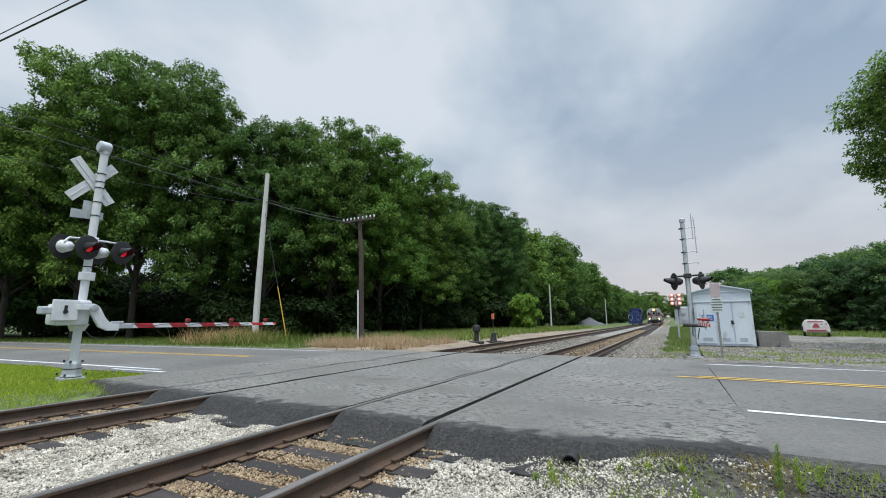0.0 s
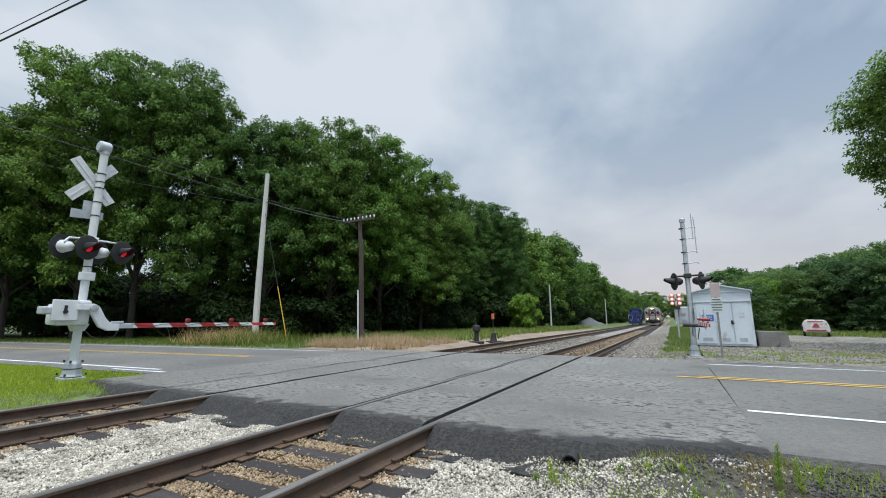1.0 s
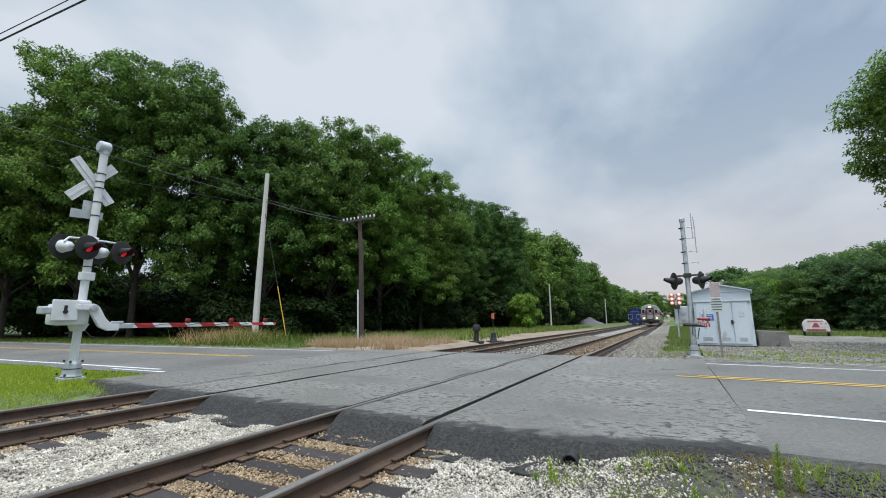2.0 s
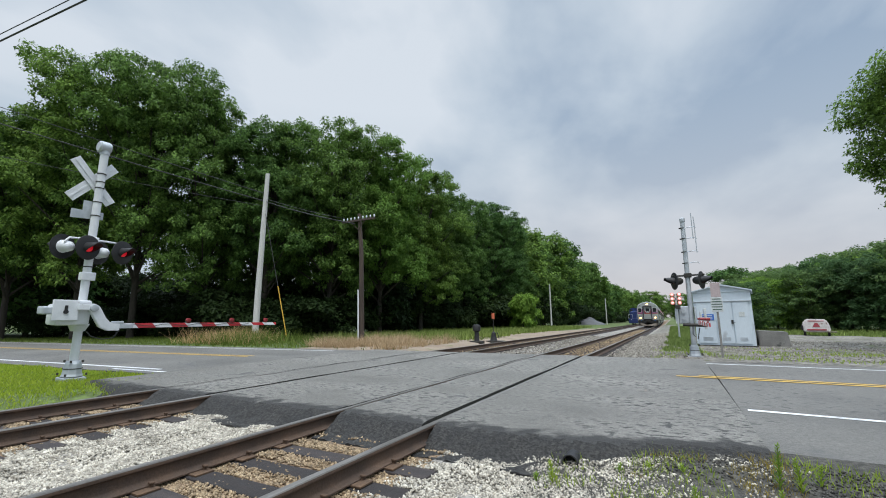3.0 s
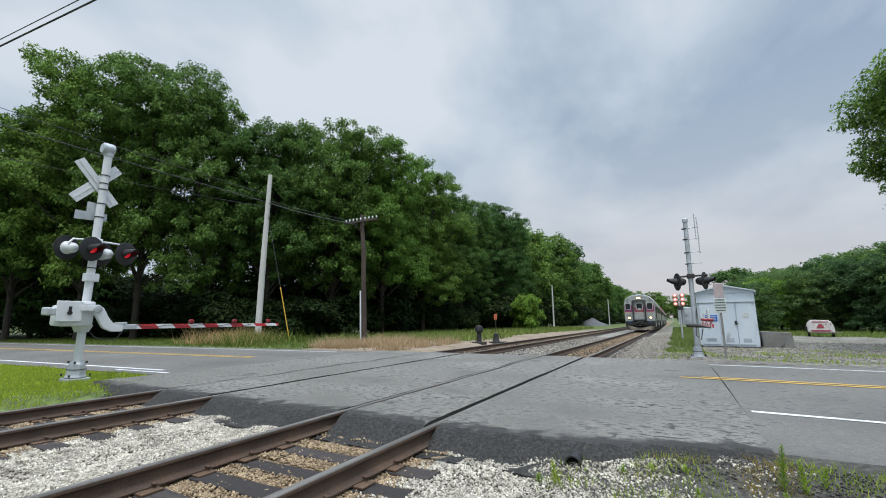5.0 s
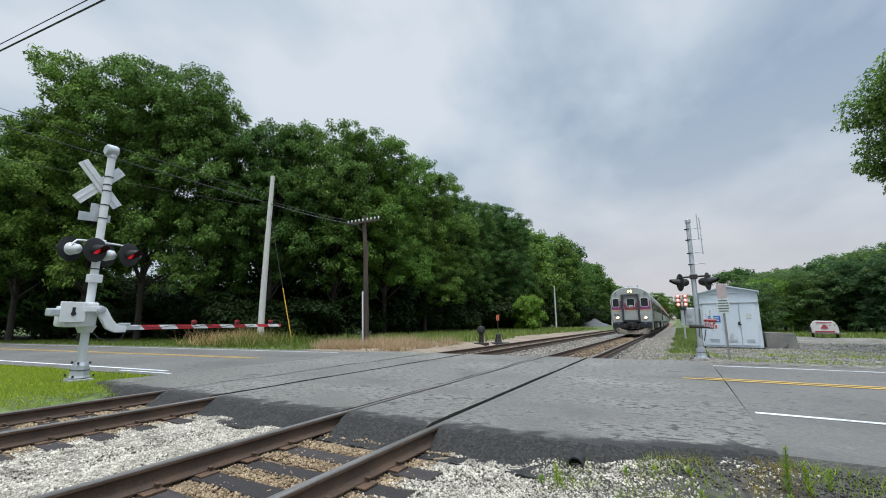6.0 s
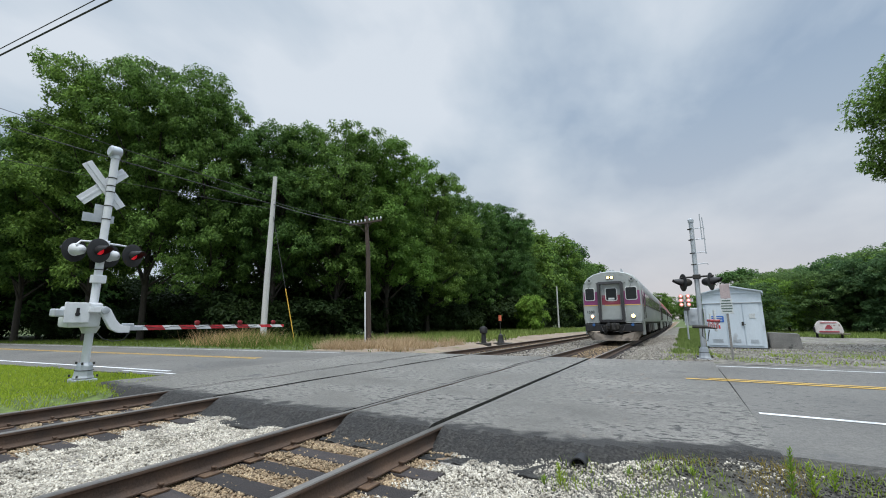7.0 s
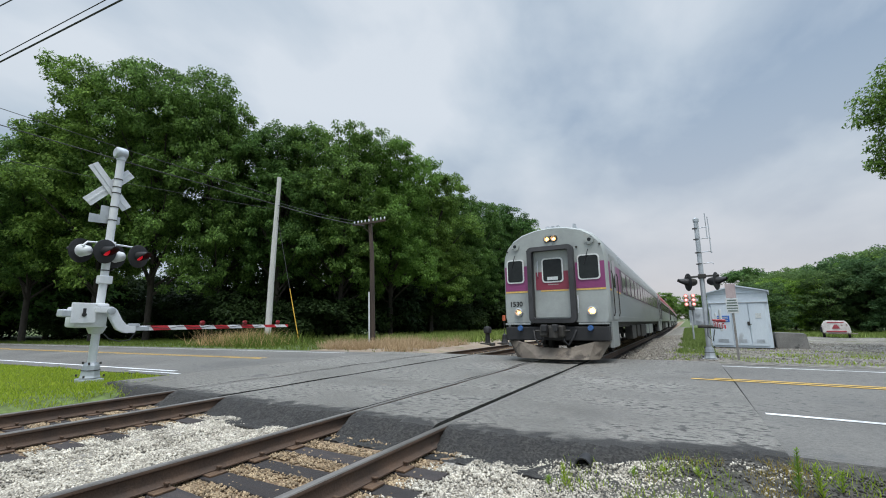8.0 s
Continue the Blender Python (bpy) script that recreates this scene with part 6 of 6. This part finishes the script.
def scatter(n, x0, x1, y0, y1, z, seed, keep=None):
    rng = np.random.default_rng(seed)
    out = []
    for a, b, c in rng.random((n, 3)):
        x, y = x0 + (x1 - x0) * a, y0 + (y1 - y0) * b
        if keep is None or keep(x, y, c):
            out.append((x, y, z(x, y)))
    return out


def over_tie(x, y):
    k = ((3.53 if x > -2.14 else 3.74) - y) / 0.47
    return abs(k - round(k)) * 0.47 < 0.12 and min(abs(x - c) for c in TRACKS) < 1.31


def rusty_zone(x, c):
    """Stones near and between the rails carry rust and grease."""
    d = min(abs(x - t) for t in TRACKS)
    return d < 1.05 + 0.25 * (c - 0.5)


stone_z = lambda x, y: bed(x, y) + 0.012 + 0.02 * noise.noise((x * 2, y * 2, 9))
stones("white_ballast", scatter(130000, -7.3, 2.7, -0.2, 4.5, stone_z, 21, lambda x, y, c: not over_tie(x, y) and not rusty_zone(x, c) and y > 0.9 - 0.25 * (x + 2)), 0.0138, STONE, "loose white crushed ballast stones beside the rails", 1)
stones("tan_ballast", scatter(68000, -6.0, 1.6, -0.2, 4.25, stone_z, 22, lambda x, y, c: (not over_tie(x, y) or c > 0.95) and rusty_zone(x, c) and y > 0.6 - 0.25 * (x + 2)), 0.0145, STONE_TAN, "rust-stained tan ballast stones between the rails", 2)
shoulder_z = lambda x, y: ground_height(x, y) + 0.018
stones("shoulder_ballast", scatter(58000, 1.5, 5.2, 0.6, 4.75, shoulder_z, 23, lambda x, y, c: y < cross_edge(x) - 0.22 + 0.1 * noise.noise((x * 4, y * 4, 2)) and c < 0.92 - 0.5 * (x - 2.1) - 0.75 * max(0.0, 2.5 - y) + 0.5 * noise.noise((x * 1.6, y * 1.6, 4))), 0.0115, STONE, "white crushed stone strewn over the dark road shoulder", 3)
stones("grey_gravel", scatter(26000, 1.9, 7.0, 1.2, 4.95, shoulder_z, 28, lambda x, y, c: y < cross_edge(x) - 0.1 and noise.noise((x * 1.1, y * 1.1, 4)) > -0.1 - 0.7 * (c - 0.5)), 0.0115, STONE_DARK, "dark broken asphalt grit on the road shoulder", 8)
stones("north_ballast", scatter(13000, -7.0, 3.3, 14.25, 38, lambda x, y: bed(x, y) + 0.02, 24, lambda x, y, c: min(abs(x - t) for t in TRACKS) > 1.0), 0.038, STONE_GREY, "pale crushed stone beside the far rails", 4)
stones("north_tan_ballast", scatter(15000, -5.1, 0.8, 14.3, 62, lambda x, y: -0.185 - dip(y), 27, lambda x, y, c: min(abs(x - t) for t in TRACKS) < 0.66), 0.03, STONE_TAN, "rust-stained stones between the far rails", 6)
stones("track_gravel", scatter(9000, 1.3, 3.6, 14.4, 42, lambda x, y: ground_height(x, y) + 0.045, 33, lambda x, y, c: y > 14.4 + road_shift(x) and noise.noise((x * 1.2, y * 0.8, 51)) > -0.45 + 0.7 * (c - 0.5)), 0.027, STONE_GREY, "brown-grey loose stone beside the main track", 11)
stones("yard_gravel", scatter(12000, 1.7, 15, 14.9, 28, lambda x, y: ground_height(x, y) + 0.045, 25, lambda x, y, c: noise.noise((x * 0.9, y * 0.7, 41)) > -0.25 + 0.8 * (c - 0.5)), 0.025, STONE_GREY, "loose grey gravel in the yard", 5)


def blades(name, n, area, height, width, mat, label, seed, keep=None, lean=0.35, base_z=None, category="grass", fine=False):
    rng = np.random.default_rng(seed)
    v, k = [], 0
    x0, x1, y0, y1 = area
    pts = scatter(n, x0, x1, y0, y1, base_z or ground_height, seed, keep)
    p = np.array(pts)
    m = len(p)
    a = rng.random(m) * 2 * np.pi
    h = height * (0.45 + 0.8 * rng.random(m)) * np.array([0.75 + 0.9 * abs(noise.noise((q[0] * 0.9, q[1] * 0.9, 33))) for q in pts])
    side = np.stack([np.cos(a), np.sin(a), 0 * a], 1) * width * (0.6 + 0.8 * rng.random((m, 1)))
    bend = rng.normal(size=(m, 3)) * lean * h[:, None]
    bend[:, 2] = h
    mid = p + bend * np.array([0.35, 0.35, 0.6])
    if fine:
        verts = np.stack([p - side, p + side, mid + side * 0.7, p + bend], axis=1).reshape(-1, 3)
    else:
        verts = np.stack([p - side * 1.2, p + side * 1.2, p + bend], axis=1).reshape(-1, 3)
    faces = np.arange(len(verts)).reshape(m, -1)
    return tagged(from_arrays(name, verts, faces, mat), label, category, kind="stuff")


west_edge = lambda x: 10.25 + road_shift(x) - 4.15
lawn_keep = lambda x, y, c: y < west_edge(x) and x < -6.35 - 0.5 * noise.noise((x, y * 2, 8)) - 0.25 * (3.8 - y if y < 3.8 else 0)
blades("lawn_grass", 34000, (-17, -5.6, 2.2, 6.3), 0.075, 0.008, LAWN, "bright green mown grass beside the crossing signal", 41, lawn_keep, fine=True)
north_edge = lambda x: 10.25 + road_shift(x) + 4.35
blades("verge_grass", 30000, (-46, -7.4, 12, 30), 0.17, 0.016, GRASS_DARK, "green roadside grass before the wood", 42, lambda x, y, c: y > north_edge(x) + 0.3 + 0.4 * noise.noise((x, y, 0)) and not (x > -12.2 and y < 24 and c < 0.93))
clump = lambda x, c: c < math.exp(-((x + 20.2) / 1.9) ** 2)
blades("tall_grass", 4200, (-24, -16.4, 14.9, 19.4), 0.8, 0.016, GRASS_DARK, "tall seeding grass round the pole", 43, lambda x, y, c: y > north_edge(x) + 0.9 and clump(x - 0.8, c), 0.5)
blades("tall_straw", 4200, (-24, -16.8, 15.0, 18.8), 0.85, 0.011, GRASS_DRY, "tall dry straw-coloured grass round the pole", 44, lambda x, y, c: y > north_edge(x) + 0.8 and clump(x + 0.6, c), 0.5)
blades("dry_grass", 14000, (-13.2, -7.3, 15.2, 22), 0.5, 0.012, GRASS_DRY, "dry straw-coloured grass beside the siding", 45, lambda x, y, c: noise.noise((x * 2.1, y * 1.7, 19)) > -0.15 + 0.5 * (c - 0.6) and y > 15.3 + 0.6 * noise.noise((x, 0, 3)) and c > (y - 15) / 12 and c > (x + 13) / 7.5 - 0.25 and noise.noise((x * 0.8, y * 0.8, 7)) > -0.2, 0.6)
blades("siding_grass", 16000, (-24, -7.8, 24, 75), 0.42, 0.04, GRASS_PALE, "green grass strip between siding and wood", 46, lambda x, y, c: x < -8.6 - 1.5 * noise.noise((y * 0.3, 0, 2)))
blades("yard_grass", 60000, (2.5, 6.2, 17.2, 80), 0.15, 0.016, GRASS_PALE, "low green grass beside the main track", 47, lambda x, y, c: x > 3.0 + 0.25 * noise.noise((y * 0.4, 0, 6)) and x < 4.15 + max(0, y - 26) * 0.06 and noise.noise((x * 1.3, y * 0.6, 31)) > -0.4 + 0.3 * (c - 0.5) - (0.3 if y > 20 else -0.2), base_z=lambda x, y: ground_height(x, y) + 0.04)
blades("yard_weeds", 8000, (2.6, 16, 14.6, 20.5), 0.09, 0.009, GRASS, "sparse weeds in the gravel yard", 48, lambda x, y, c: noise.noise((x * 0.7, y * 0.7, 12)) > 0.0, base_z=lambda x, y: ground_height(x, y) + 0.035)
blades("far_yard_grass", 14000, (8.5, 30, 33, 52), 0.3, 0.035, GRASS_PALE, "rough grass before the trees", 49, lambda x, y, c: y > 36.5 - 0.75 * (x - 12) + 1.2 * noise.noise((x * 0.4, 0, 1)) and not (10.2 < x < 14 and y < 38.5))
blades("shoulder_weeds", 4200, (2.2, 5.2, 3.0, 4.8), 0.08, 0.004, GRASS, "patchy low weeds on the gravel shoulder", 50, lambda x, y, c: noise.noise((x * 1.4, y * 1.4, 14)) > -0.02 and y < cross_edge(x))
blades("shoulder_dry_weeds", 2400, (2.9, 4.1, 4.1, 4.95), 0.05, 0.003, GRASS_YELLOW, "yellowed weeds along the road edge", 51, lambda x, y, c: noise.noise((x * 1.3, y * 1.3, 24)) > -0.12)


def build_drain():
    t = thing("drain_pipe", (2.38, 4.3, -0.13), label="dark open drain pipe end in the broken asphalt edge", category="pipe")
    bm = bmesh.new()
    n = 16
    rings = [[bm.verts.new((r * math.cos(2 * math.pi * k / n), y, r * math.sin(2 * math.pi * k / n))) for k in range(n)] for r, y in ((0.062, 0.3), (0.062, -0.1), (0.074, -0.1), (0.074, 0.3))]
    for a, b in zip(rings, rings[1:]):
        for k in range(n):
            bm.faces.new((a[k], a[(k + 1) % n], b[(k + 1) % n], b[k]))
    bm.faces.new(rings[0])
    part("pipe", bm, BLACK_PAINT, t, smooth=True)


build_drain()


def build_weed(x, y, h, seed):
    rng = random.Random(seed)
    z = ground_height(x, y)
    t = thing("tall_weed", (x, y, z - 0.02), label="slender leafy green weed growing from gravel", category="weed", group="roadside weeds")
    bm = bmesh.new()
    top = (rng.uniform(-0.03, 0.03), rng.uniform(-0.03, 0.03), h)
    tube(bm, [(0, 0, 0), tuple(v * 0.5 for v in top), top], [0.006, 0.005, 0.002], 5)
    part("stem", bm, GRASS, t)
    vs, k = [], 0
    n = int(90 * h / 0.4)
    for i in range(n):
        f = 0.12 + 0.88 * i / n
        a = i * 2.4
        l = 0.085 * (1.1 - 0.75 * f)
        c = Vector((top[0] * f, top[1] * f, h * f))
        d = Vector((math.cos(a), math.sin(a), 0.9)).normalized()
        w = d.cross(Vector((0, 0, 1))).normalized() * 0.006
        vs += [c, c + d * l * 0.5 + w, c + d * l, c + d * l * 0.5 - w]
    from_arrays("leaves", np.array([v[:] for v in vs]), np.arange(len(vs)).reshape(-1, 4), GRASS, t)


for k, (x, y, h) in enumerate(((3.94, 4.25, 0.36), (4.08, 4.25, 0.27), (4.21, 4.38, 0.18), (3.38, 3.9, 0.15), (2.31, 3.85, 0.22), (3.9, 3.95, 0.17), (2.8, 4.2, 0.1), (3.3, 4.35, 0.09), (3.05, 4.3, 0.08), (2.15, 3.9, 0.1))):
    build_weed(x, y, h, k)


# ---- the train's run and its turning wheels ----
SPEED = 13.05


def front_y(t):
    return 12.45 + SPEED * (8.0 - t)


def motions():
    for k, c in enumerate(train):
        rows = []
        for q in range(17):
            y = front_y(q / 2) + (CAR_LEN + 0.35) * k
            turn = -math.degrees((bend(y + CAR_LEN) - bend(y)) / CAR_LEN)
            fall = -math.degrees((dip(y + CAR_LEN) - dip(y)) / CAR_LEN)
            rows.append((q / 2, pose(-0.03 + bend(y), y, -dip(y), fall, 0, turn)))
        walk(c, rows)
    for w, y in wheelsets:
        walk(w, [(k / 30, pose(0, y, 0.42) @ Matrix.Rotation(SPEED * k / 30 / 0.42, 4, 'X')) for k in range(241)])


motions()
